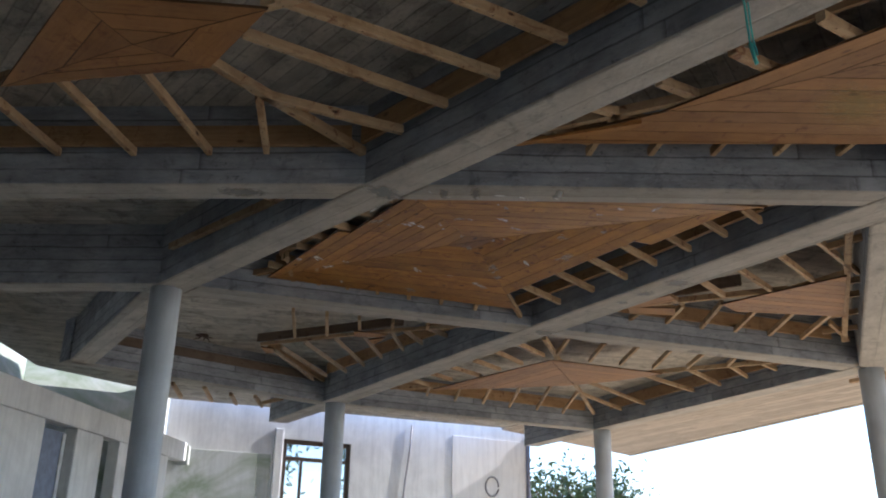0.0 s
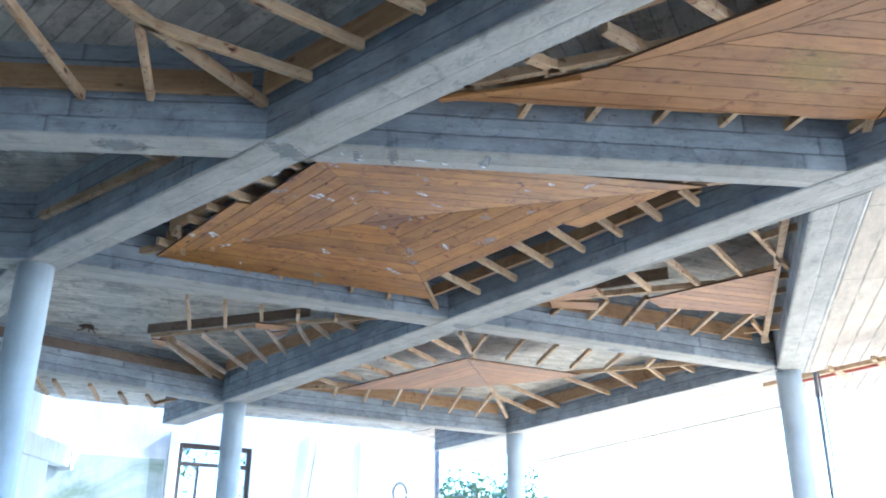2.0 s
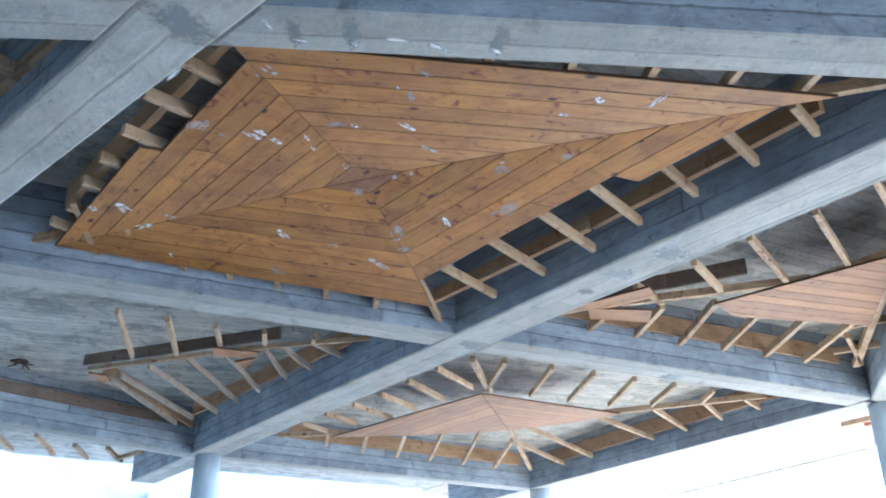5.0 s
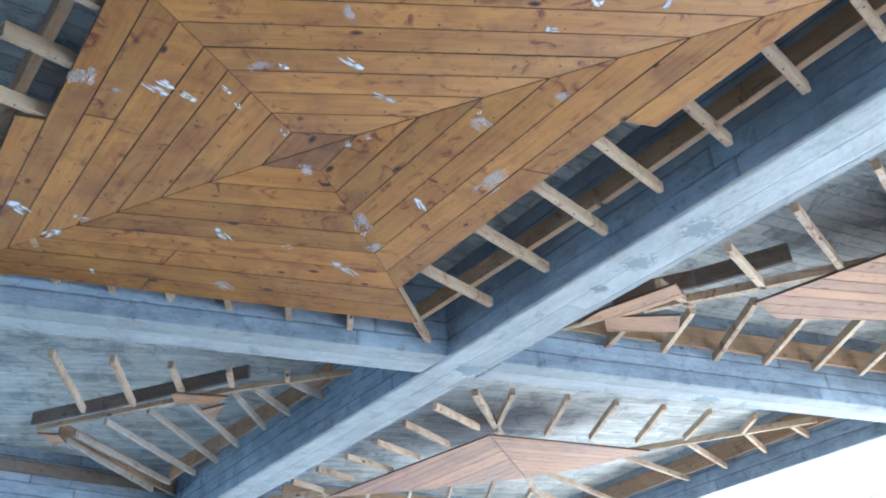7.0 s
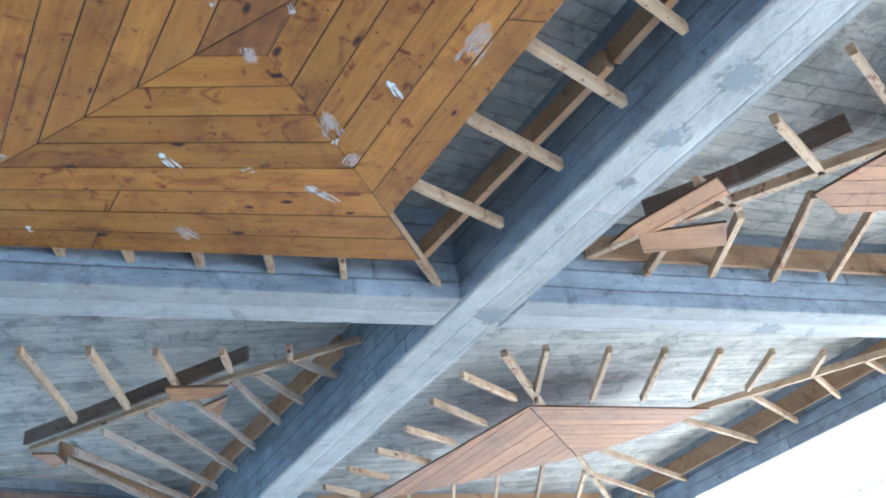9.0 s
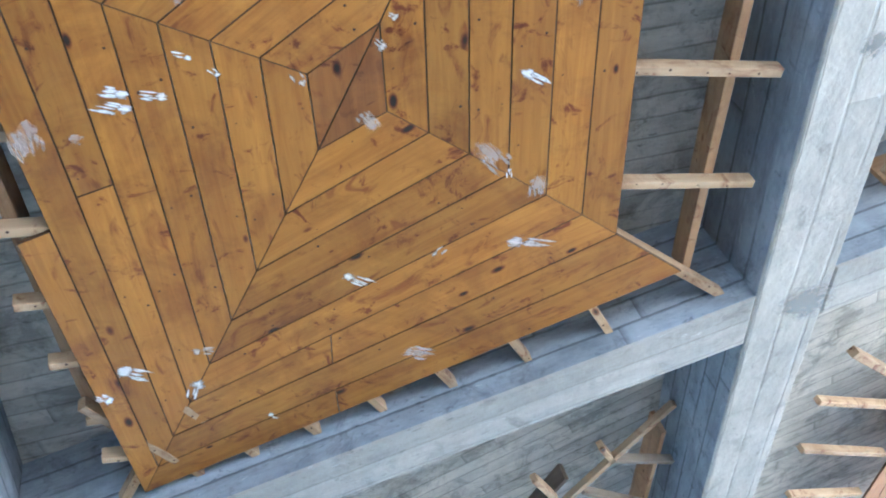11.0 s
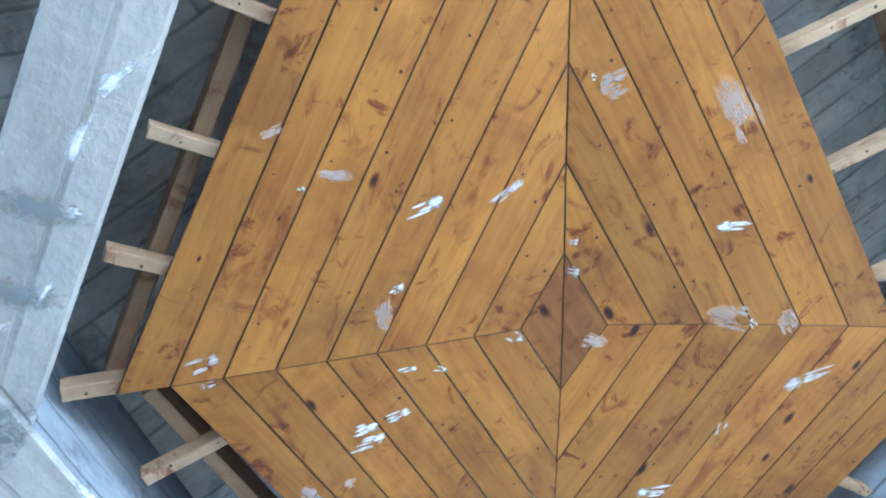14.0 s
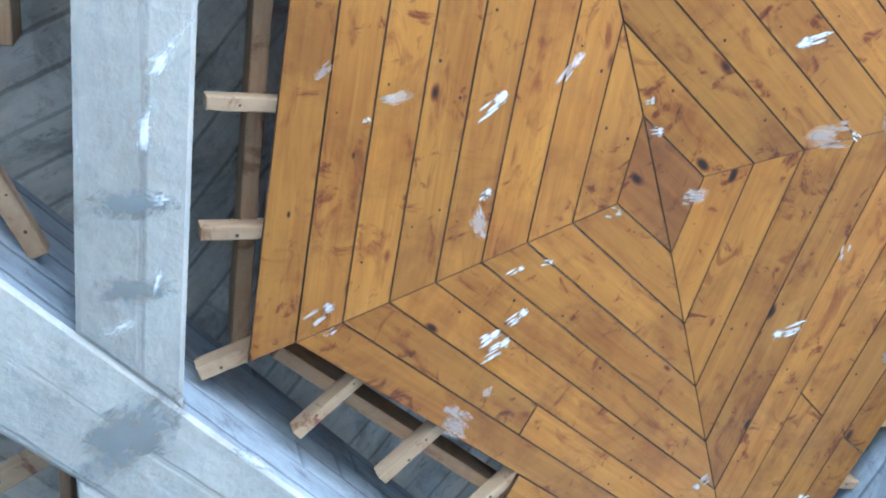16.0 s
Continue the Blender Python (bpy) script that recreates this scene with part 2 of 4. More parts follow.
SMEAR = film("dried_plaster", (0.92, 0.91, 0.90), 0.63, 0.92)
THIN_SMEAR = film("wiped_plaster", (0.86, 0.80, 0.76), 0.64, 0.72)
PALE_SMEAR = film("thin_plaster_film", (0.82, 0.69, 0.60), 0.62, 0.40)
PATCH = film("cement_repair", (0.30, 0.305, 0.30), 0.50, 0.6, 0.15)
FLOOR = plaster("screed_floor", (0.66, 0.55, 0.38), (0.50, 0.41, 0.28))
GROUND = plaster("pale_sandy_ground", (0.34, 0.30, 0.21), (0.22, 0.20, 0.13))
SAND = plaster("warm_bounce_sand", (0.46, 0.37, 0.25), (0.34, 0.27, 0.18))
DARK_WOOD = timber("dark_stained_frame", (0.11, 0.075, 0.05), (0.06, 0.04, 0.028), 0.5)
ROPE = plain("turquoise_plastic_rope", (0.12, 0.66, 0.62), 0.5)
STEEL = plain("weathered_pipe", (0.34, 0.33, 0.36), 0.5, 0.4)
RED = plain("red_oxide_paint", (0.45, 0.12, 0.08), 0.6)
LEAF = plain("leaf_green", (0.075, 0.12, 0.03), 0.6, 0, 3.0, 0.5)
BARK = plain("bark", (0.16, 0.11, 0.07), 0.9, 0, 12.0, 0.5)
IRON = plain("rusted_iron", (0.10, 0.06, 0.045), 0.8, 0.3)


# ---- mesh helpers ----
def part(name, bm, mat, parent=None, label="", at=None):
    me = bpy.data.meshes.new(name)
    bmesh.ops.recalc_face_normals(bm, faces=bm.faces)
    bm.to_mesh(me)
    bm.free()
    me.materials.append(mat)
    ob = new(name, me)
    if parent is not None:
        ob.parent = parent
    if at is not None:
        ob.matrix_basis = at
        if parent is not None:
            ob.matrix_parent_inverse = Matrix.Translation(-parent.location)
    if label:
        ob["label"] = label
    return ob


def frame2(a, b, z=0.0):
    """Local frame in plan: origin a, x towards b."""
    return pose(a[0], a[1], z, 0, 0, math.degrees(math.atan2(b[1] - a[1], b[0] - a[0])))


def drawn_in(poly, d):
    """A convex polygon with every side moved inwards by d."""
    pts = [Vector(p) for p in poly]
    c = sum(pts, Vector((0, 0))) / len(pts)
    out = []
    for p, q, r in zip(pts[-1:] + pts[:-1], pts, pts[1:] + pts[:1]):
        sides = []
        for a, b in ((p, q), (q, r)):
            e = (b - a).normalized()
            nrm = Vector((-e.y, e.x))
            if nrm.dot(c - a) < 0:
                nrm = -nrm
            sides.append((a + nrm * d, e))
        (a, e), (b, f) = sides
        den = e.x * f.y - e.y * f.x
        if abs(den) < 0.05:
            out.append(q + (c - q).normalized() * d)
            continue
        k = ((b.x - a.x) * f.y - (b.y - a.y) * f.x) / den
        w = a + e * k
        out.append(w if (w - q).length < 6 * d else q + (w - q).normalized() * 6 * d)
    return out


def prism(bm, poly, z0, z1, inset=0.0):
    """Upright prism over a convex polygon; its lower face may be drawn in a little to ease the lower edges."""
    low = [bm.verts.new((*p, z0)) for p in (drawn_in(poly, inset) if inset else poly)]
    rings = [low]
    if inset:
        rings.append([bm.verts.new((*p, z0 + inset * 0.8)) for p in poly])
    rings.append([bm.verts.new((*p, z1)) for p in poly])
    k = len(poly)
    for r0, r1 in zip(rings, rings[1:]):
        for i in range(k):
            bm.faces.new((r0[i], r0[(i + 1) % k], r1[(i + 1) % k], r1[i]))
    bm.faces.new(list(reversed(low)))
    bm.faces.new(rings[-1])
    return bm


def poly_part(name, poly, z0, z1, mat, parent=None, inset=0.0, along=None, label=""):
    """A prism as an object whose own x runs along the line `along` (two points)."""
    a, b = along or (poly[0], poly[1])
    m = frame2(a, b, z0)
    inv = m.inverted()
    loc = [(inv @ Vector((p[0], p[1], z0))).xy for p in poly]
    return part(name, prism(bmesh.new(), loc, 0.0, z1 - z0, inset), mat, parent, label, m)


def level(p):
    return 0.0


NAIL = random.Random(21)


def stick(name, a, b, width, z0, z1, mat, parent=None, label="", lift=level):
    """A straight piece of timber from a to b in plan."""
    ln = (Vector(b) - Vector(a)).length
    h = width / 2
    m = pose(a[0], a[1], z0 + lift(a), 0, math.degrees(math.atan2(lift(a) - lift(b), ln)), math.degrees(math.atan2(b[1] - a[1], b[0] - a[0])))
    bm = prism(bmesh.new(), [(0, -h), (ln, -h), (ln, h), (0, h)], 0, z1 - z0, 0.003)
    if name == "batten":             # nail heads left where the boards were pulled off
        x = NAIL.uniform(0.05, 0.12)
        while x < ln - 0.04:
            y, r = NAIL.uniform(-0.3, 0.3) * width, NAIL.uniform(0.0035, 0.0065)
            ring_ = [bm.verts.new((x + r * math.cos(i * math.tau / 6), y + r * math.sin(i * math.tau / 6), -0.0012)) for i in range(6)]
            bm.faces.new(ring_).material_index = 1
            x += NAIL.uniform(0.08, 0.17)
    ob = part(name, bm, mat, parent, label, m)
    if name == "batten":
        ob.data.materials.append(IRON)
    return ob


def box_bm(bm, x0, x1, y0, y1, z0, z1):
    return prism(bm, [(x0, y0), (x1, y0), (x1, y1), (x0, y1)], z0, z1)


def cross(p, u, q, v):
    """Where the line through p along u meets the line through q along v."""
    d = u[0] * v[1] - u[1] * v[0]
    s = ((q[0] - p[0]) * v[1] - (q[1] - p[1]) * v[0]) / d
    return Vector((p[0] + s * u[0], p[1] + s * u[1]))


def clip(poly, p, nrm):
    """The part of a convex polygon on the side of p to which nrm points."""
    out = []
    for i, a in enumerate(poly):
        b = poly[(i + 1) % len(poly)]
        da, db = (a - p).dot(nrm), (b - p).dot(nrm)
        if da >= 0:
            out.append(a)
        if da * db < 0:
            out.append(a.lerp(b, da / (da - db)))
    return out


# ---- heights ----
SOFFIT, SLAB_Z, BOARD_Z = 3.6, 4.2, 3.784
BOARD_T = 0.016
BAT0, BAT1 = BOARD_Z + BOARD_T + 0.001, BOARD_Z + BOARD_T + 0.058
JO0, JO1 = BAT1 + 0.001, BAT1 + 0.13

# ---- plan: lines of the beams ----
A = Vector((0.718, 6.496))                 # near left corner of the crossing of the two nearest beams
U1 = Vector((-0.699, 0.715))               # diagonal beam 1
N1 = Vector((0.715, 0.699))
U2 = Vector((-0.523, 0.852))               # diagonal beam 2
N2 = Vector((0.852, 0.523))
X1L, X1R = A, A + N1 * 0.31
P2 = Vector((2.0, 10.32))
X2L, X2R = P2, P2 + N2 * 0.385
UE = Vector((0.384, 0.923))                # beam from the near crossing to the edge column
NE = Vector((0.923, -0.384))
PE_ = Vector((4.322, 7.151))
U3 = Vector((-0.3855, 0.9227))             # edge beam over the open side
N3 = Vector((0.9227, 0.3855))
P3 = Vector((6.345, 12.096))
Y1N, Y1F, UY1L, UY1R = Vector((0.7, 6.497)), Vector((0.7, 6.744)), Vector((1, -0.004)), Vector((1, 0.030))
Y2P, UY2 = Vector((-1.2, 8.785)), Vector((0.9195, 0.3931))
NY2 = Vector((-0.3931, 0.9195))
Y2W = 0.33
Y3P, UY3 = Vector((-0.75, 15.36)), Vector((0.8575, 0.5145))
NY3 = Vector((-0.5145, 0.8575))
Y3Q, UY3L = Vector((-1.03, 15.2)), Vector((0.680, 0.733))
NY3L = Vector((-0.733, 0.680))

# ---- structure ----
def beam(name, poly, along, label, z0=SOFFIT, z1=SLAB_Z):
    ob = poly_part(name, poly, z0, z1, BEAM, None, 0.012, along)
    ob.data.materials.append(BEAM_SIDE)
    # side faces take the concrete with the blue skylight in its colour
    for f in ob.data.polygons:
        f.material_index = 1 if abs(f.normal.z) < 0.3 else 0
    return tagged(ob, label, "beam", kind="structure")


def reach(p, u, d):
    return p + u * d


beam("beam_1", [reach(X1L, U1, -5.2), reach(X1R, U1, -5.2), reach(X1R, U1, 3.5), reach(X1L, U1, 3.5)],
     (reach(X1L, U1, -5.2), A), "grey board-marked concrete ceiling beam, diagonal")
beam("beam_2", [Vector((-6.5, 6.52)), cross(Y1N, UY1L, X1L, U1), cross(Y1F, UY1L, X1L, U1), Vector((-6.5, 6.77))], None,
     "grey board-marked concrete beam under the slab")
NODE_C = cross(Y1F, UY1R, X2L, U2)
beam("beam_3", [cross(Y1N, UY1R, X1R, U1), cross(Y1N, UY1R, X2L, U2), NODE_C, cross(Y1F, UY1R, X1R, U1)], None,
     "grey concrete beam with cement repairs on its underside")
beam("beam_4", [reach(X2L, U2, -8.5), reach(X2R, U2, -8.5), reach(X2R, U2, 8.55), reach(X2L, U2, 8.55)],
     (reach(X2L, U2, -8.5), X2L), "long grey board-marked concrete beam ending beyond a column")
beam("beam_5", [cross(Y2P, UY2, X1R, U1), cross(Y2P, UY2, X2L, U2), cross(Y2P + NY2 * Y2W, UY2, X2L, U2), cross(Y2P + NY2 * Y2W, UY2, X1R, U1)], None,
     "grey concrete beam with blue daylight on its face")
beam("beam_6", [cross(Y2P, UY2, X2R, U2), cross(Y2P, UY2, PE_, UE), cross(Y2P + NY2 * Y2W, UY2, P3, U3), cross(Y2P + NY2 * Y2W, UY2, X2R, U2)], None,
     "grey concrete beam with blue daylight on its face")
beam("beam_7", [cross(PE_, UE, X2R, U2), cross(PE_ + NE * 0.36, UE, X2R, U2), cross(PE_ + NE * 0.36, UE, P3, UY2), cross(PE_, UE, P3 + Vector((0, -0.03)), UY2)],
     (PE_, PE_ + UE), "pale grey concrete beam running to an edge column")
D_NODE = cross(P3, U3, Y3P, UY3)
beam("beam_8", [P3 + N3 * 0.02 + U3 * 0.05, P3 + N3 * 0.36 + U3 * 0.05, reach(P3, U3, 9.6) + N3 * 0.36, reach(P3, U3, 9.6) + N3 * 0.02],
     (P3, P3 + U3), "grey concrete edge beam ending beyond a column")
beam("beam_9", [cross(Y3P, UY3, X2R, U2), D_NODE + N3 * 0.018, cross(Y3P + NY3 * 0.3, UY3, P3 + N3 * 0.018, U3), cross(Y3P + NY3 * 0.3, UY3, X2R, U2)], None,
     "grey concrete beam between two round columns")
beam("beam_10", [reach(Y3Q, UY3L, -4.2), cross(Y3Q, UY3L, X2L, U2), cross(Y3Q + NY3L * 0.3, UY3L, X2L, U2), reach(Y3Q + NY3L * 0.3, UY3L, -4.2)], None,
     "grey concrete beam near the white wall")
beam("beam_11", [reach(X1L, U1, 3.51), reach(X1R, U1, 3.51), Vector((-3.70, 12.46)), Vector((-3.98, 12.30))], (Vector((-1.62, 9.0)), Vector((-3.98, 12.3))),
     "dark concrete beam between a column and the wall")
beam("beam_12", [Vector((-6.5, 8.76)), cross(Vector((0, 8.745)), Vector((1, 0)), X1L, U1), cross(Vector((0, 9.0)), Vector((1, 0)), X1L, U1), Vector((-6.5, 9.02))], None, "dark concrete beam in shade")
beam("beam_13", [Vector((-6.5, 3.0)), cross(Vector((0, 3.2)), Vector((1, 0.03)), X1L, U1), cross(Vector((0, 3.45)), Vector((1, 0.03)), X1L, U1), Vector((-6.5, 3.25))], None,
     "grey board-marked concrete beam under the slab")

# slabs, one to a bay, each with its own run of formwork boards
def slab(name, poly, direction, drop=0.0, mat=None):
    c = sum((Vector(p) for p in poly), Vector((0, 0))) / len(poly)
    d = Vector((math.cos(radians(direction)), math.sin(radians(direction))))
    ob = poly_part(name, [Vector(p) for p in poly], SLAB_Z - drop, SLAB_Z + 0.2, mat or SLAB, None, 0.0, (c, c + d))
    return tagged(ob, "grey stained board-marked concrete ceiling slab", "ceiling", kind="structure")


slab("ceiling_1", [(-7, -3), (7.5, -3), (3.5, 3.9), (0.8, 6.62), (-7, 6.65)], -48)
slab("ceiling_2", [(7.5, -3), (12, -3), (12, 6), (4.3, 6.75), (0.8, 6.62), (3.5, 3.9)], 60)
slab("ceiling_3", [(0.8, 6.62), (4.3, 6.75), (2.15, 10.45), (-1.4, 8.9)], 35)
slab("ceiling_4", [(-7, 6.65), (0.8, 6.62), (-1.4, 8.9), (-4.0, 12.4), (-5.55, 12.2), (-5.9, 10.4), (-7, 10.4)], 0)
slab("ceiling_5", [(-1.4, 8.9), (2.15, 10.45), (-0.85, 15.4), (-4.0, 12.4)], 14)
slab("ceiling_6", [(4.3, 6.75), (6.5, 12.1), (2.15, 10.45)], 25)
slab("ceiling_7", [(2.15, 10.45), (6.5, 12.1), (4.0, 18.2), (-0.85, 15.4)], 18)
slab("ceiling_8", [(4.3, 6.75), (12, 6), (12, 10.5), (9.3, 17.5), (6.5, 12.1)], 67, 0.02, EAVE)
slab("ceiling_9", [(6.5, 12.1), (9.3, 17.5), (6.3, 28), (2.2, 22.6), (4.0, 18.2)], 113, 0.02, EAVE)
slab("ceiling_10", [(-0.85, 15.4), (4.0, 18.2), (2.35, 22.45), (-4.85, 18.6), (-4.95, 17.5), (-6.05, 15.4), (-5.75, 13.6), (-5.55, 12.2), (-4.0, 12.4)], 33)

# floor and ground
tagged(poly_part("floor", [Vector(p) for p in ((-7, -4), (9.0, -4), (8.6, 12.0), (5.2, 21.5), (3.4, 25.0), (-6.5, 20.0))], -0.15, 0.0, FLOOR),
       "dusty grey screed floor", "floor", kind="structure")
# unseen apron of warm sand, added to bounce light onto the soffits
tagged(poly_part("pavement", [Vector(p) for p in ((9.02, -4), (40, -4), (40, 60), (-6.5, 60), (-6.5, 20.03), (3.42, 25.03), (5.24, 21.51), (8.64, 12.0))], -0.15, -0.02, SAND), "unseen sunlit sand added to bounce warm light", "pavement", kind="structure")
bm = bmesh.new()
bmesh.ops.create_grid(bm, x_segments=24, y_segments=24, size=900)
tagged(part("ground", bm, GROUND, None, "", pose(0, 0, -0.16)), "pale sandy sunlit ground", "ground", kind="structure")


# ---- columns ----
def column(x, y, r, label, top=SOFFIT):
    base = new("round_column")
    base.location = (x, y, 0)
    bm = bmesh.new()
    rings = []
    for z, k in ((0, 1.0), (0.02, 1.0), (1.2, 0.995), (2.4, 1.004), (top - 0.3, 1.0), (top - 0.002, 1.0)):
        rings.append([bm.verts.new((r * k * math.cos(a * math.tau / 40), r * k * math.sin(a * math.tau / 40), z)) for a in range(40)])
    for r0, r1 in zip(rings, rings[1:]):
        for i in range(40):
            bm.faces.new((r0[i], r0[(i + 1) % 40], r1[(i + 1) % 40], r1[i])).smooth = True
    bm.faces.new(rings[-1])
    bm.faces.new(list(reversed(rings[0])))
    part("shaft", bm, COLUMN, base)
    bm = bmesh.new()
    ring = [[bm.verts.new((rr * math.cos(a * math.tau / 40), rr * math.sin(a * math.tau / 40), z)) for a in range(40)]
            for rr, z in ((r + 0.012, 0.0), (r + 0.012, 0.1), (r + 0.001, 0.108))]
    for r0, r1 in zip(ring, ring[1:]):
        for i in range(40):
            bm.faces.new((r0[i], r0[(i + 1) % 40], r1[(i + 1) % 40], r1[i]))
    part("plinth", bm, COLUMN, base)
    return tagged(base, label, "column", "columns under the beams", "thing")


column(-1.455, 8.90, 0.142, "round blue-grey painted column under the beam crossing")
column(-0.83, 15.35, 0.165, "round blue-grey painted column before the white wall")
column(6.58, 12.22, 0.15, "round pale column at the open edge with a pipe beside it")
column(4.02, 18.2, 0.165, "round pale column at the open corner")


# ---- timber ceilings ----
def thing(name, label, category, at=(0, 0, 0), group=""):
    ob = new(name)
    ob.location = at
    return tagged(ob, label, category, group, "thing")


def board(poly, along, mat, parent, dz=0.0):
    """One ceiling board, with a narrow open joint round it and eased lower edges."""
    pts = [Vector(p) for p in poly]
    c = sum(pts, Vector((0, 0))) / len(pts)
    d = (Vector(along[1]) - Vector(along[0])).normalized()
    joint = 0.0012
    fit = list(pts)
    for p, q in zip(pts, pts[1:] + pts[:1]):
        e = q - p
        if e.length < 1e-4 or abs(e.normalized().dot(d)) < 0.86:
            continue
        nrm = Vector((-e.y, e.x)).normalized()
        if nrm.dot(c - p) < 0:
            nrm = -nrm
        fit = clip(fit, p + nrm * joint, nrm)
        if len(fit) < 3:
            return None
    if len(fit) < 3:
        return None
    ob = poly_part("board", fit, BOARD_Z + dz, BOARD_Z + BOARD_T + dz, mat, parent, 0.0020, (along[0], along[1]))
    ob.data.materials.append(GROOVE)
    for f in ob.data.polygons:
        f.material_index = 1 if abs(f.normal.z) < 0.9 else 0
    return ob


def boards_over(poly, direction, width, mat, parent, start=0.0, skip=()):
    """Boards of one width laid over a convex polygon."""
    poly = [Vector(p) for p in poly]
    d = Vector((math.cos(radians(direction)), math.sin(radians(direction))))
    nrm = Vector((-d.y, d.x))
    s = [p.dot(nrm) for p in poly]
    k0 = math.floor((min(s) - start) / width)
    for k in range(k0, math.ceil((max(s) - start) / width)):
        a = start + k * width
        strip = clip(clip(poly, nrm * a, nrm), nrm * (a + width), -nrm)
        if len(strip) >= 3 and (k - k0) not in skip:
            c = sum(strip, Vector((0, 0))) / len(strip)
            board(strip, (c, c + d), mat, parent, random.uniform(0, 0.002))


def battens(pairs, parent, width=0.038, z0=BAT0, z1=BAT1, mat=None, name="batten", lift=level):
    for a, b in pairs:
        stick(name, a, b, width * random.uniform(0.92, 1.08), z0, z1, mat or BATTEN, parent, "", lift)


# -- main bay: rings of boards round a small lozenge, mitred at four hips
main = thing("timber_ceiling", "varnished orange pine ceiling boards in a mitred lozenge pattern", "ceiling panel", (1.4, 8.2, BOARD_Z))
HIPS = [((1.3832, 8.0386), (-0.0609, -0.149), (0.0006, 0.0013)),       # W N E S: the mitres bow a little
        ((1.6606, 8.064), (0.2718, -0.1409), (-0.0038, 0.0026)),
        ((1.4758, 8.3292), (0.0507, 0.1634), (0.0002, 0.0031)),
        ((1.2143, 8.2779), (-0.2695, 0.1162), (0.0063, -0.0026))]
OUTER = [Vector((0.947, 6.917)), Vector((3.70, 7.05)), Vector((1.894, 9.88)), Vector((-0.68, 9.07))]
RINGS = 8
HUB = Vector((1.435, 8.177))
SIDES = []
for i in range(4):
    e = (OUTER[(i + 1) % 4] - OUTER[i]).normalized()
    nrm = Vector((e.y, -e.x))
    if (OUTER[i] - HUB).dot(nrm) < 0:
        nrm = -nrm
    SIDES.append((nrm, (OUTER[i] - HUB).dot(nrm)))


def rise(p):
    """The boards rise gently from the rim to the middle, as a shallow pyramid."""
    k = max((Vector(p) - HUB).dot(nrm) / d for nrm, d in SIDES)
    return 3.830 - 0.101 * k + 0.035 * (Vector(p) - HUB).dot(SIDES[3][0]) / SIDES[3][1] - BOARD_Z


def corner(i, k):
    p, q, r = HIPS[i % 4]
    return Vector(p) + Vector(q) * k + Vector(r) * k * k


INNER = [corner(i, 0) for i in range(4)]


def raised_board(poly, along, dz=0.0, mat=None):
    ob = board(poly, along, mat or VARNISH, main, dz)
    m = ob.matrix_basis
    for v in ob.data.vertices:
        v.co.z += rise((m @ v.co).xy)
    return ob


raised_board([INNER[1], INNER[0], INNER[3]], (INNER[0], INNER[3]), 0.0, AGED)
raised_board([INNER[1], INNER[2], INNER[3]], (INNER[1], INNER[2]), 0.0, AGED)
for k in range(1, RINGS + 1):
    for i in range(4):
        if i == 1 and k == 8:
            continue
        a, b, c, d = corner(i, k), corner(i + 1, k), corner(i + 1, k - 1), corner(i, k - 1)
        dz = random.uniform(0.0, 0.0015)
        if i == 3 and k == 8:        # stops short of the corner
            raised_board([a, a.lerp(b, 0.59), d.lerp(c, 0.59), d], (a, b), dz)
            continue
        if i == 1 and k == 7:        # this row was left unfinished
            raised_board([a, a.lerp(b, 0.30), d.lerp(c, 0.28), d], (a, b), dz)
            continue
        if k in (6, 8) and i != 0:   # some long rows are made up of two lengths
            s = 0.46 if i == 1 else random.choice((0.36, 0.58, 0.63))
            m0, m1 = a.lerp(b, s), d.lerp(c, s)
            g = (b - a).normalized() * 0.0012
            raised_board([a, m0 - g, m1 - g, d], (a, b), dz)
            raised_board([m0 + g, b, c, m1 + g], (a, b), dz + 0.0006)
        else:
            raised_board([a, b, c, d], (a, b), dz)

# battens, hips and joists of the main bay
HIP_ENDS = [(0.90, 6.80), (3.86, 6.97), (1.965, 10.16), (-0.74, 9.06)]
battens([(HIP_ENDS[i], INNER[i]) for i in range(4)], main, 0.042, lift=rise)
battens([((x, y), (x - r, y - 0.94 * r)) for x, y, r in ((2.33, 9.61, 0.6), (2.61, 9.18, 0.6), (2.86, 8.79, 0.55), (3.05, 8.41, 0.45), (3.26, 8.05, 0.36), (3.46, 7.71, 0.26), (3.64, 7.42, 0.2))], main, 0.034, lift=rise)
battens([((x, y), (x + 0.38, y + 0.41)) for x, y in ((0.67, 7.08), (0.47, 7.36), (0.28, 7.69), (0.08, 7.96), (-0.10, 8.23), (-0.29, 8.54), (-0.46, 8.75))], main, 0.036, lift=rise)
battens([((1.32, 6.80), (1.31, 7.8)), ((1.66, 6.81), (1.65, 7.8)), ((2.02, 6.83), (2.0, 7.7)), ((2.38, 6.85), (2.36, 7.6)), ((2.74, 6.86), (2.72, 7.45)), ((3.10, 6.88), (3.08, 7.3)), ((3.44, 6.90), (3.42, 7.2))], main, lift=rise)
battens([((x, y), (x + 0.10, y - 0.8)) for x, y in ((-0.33, 9.27), (-0.09, 9.37), (0.18, 9.48), (0.47, 9.59), (0.78, 9.70), (1.11, 9.82), (1.47, 9.94))], main, 0.036, lift=rise)
battens([((1.91, 9.93), (2.80, 8.62)), ((2.82, 8.60), (3.62, 7.30))], main, 0.042, JO0, JO0 + 0.10, JOIST, "joist", lift=rise)
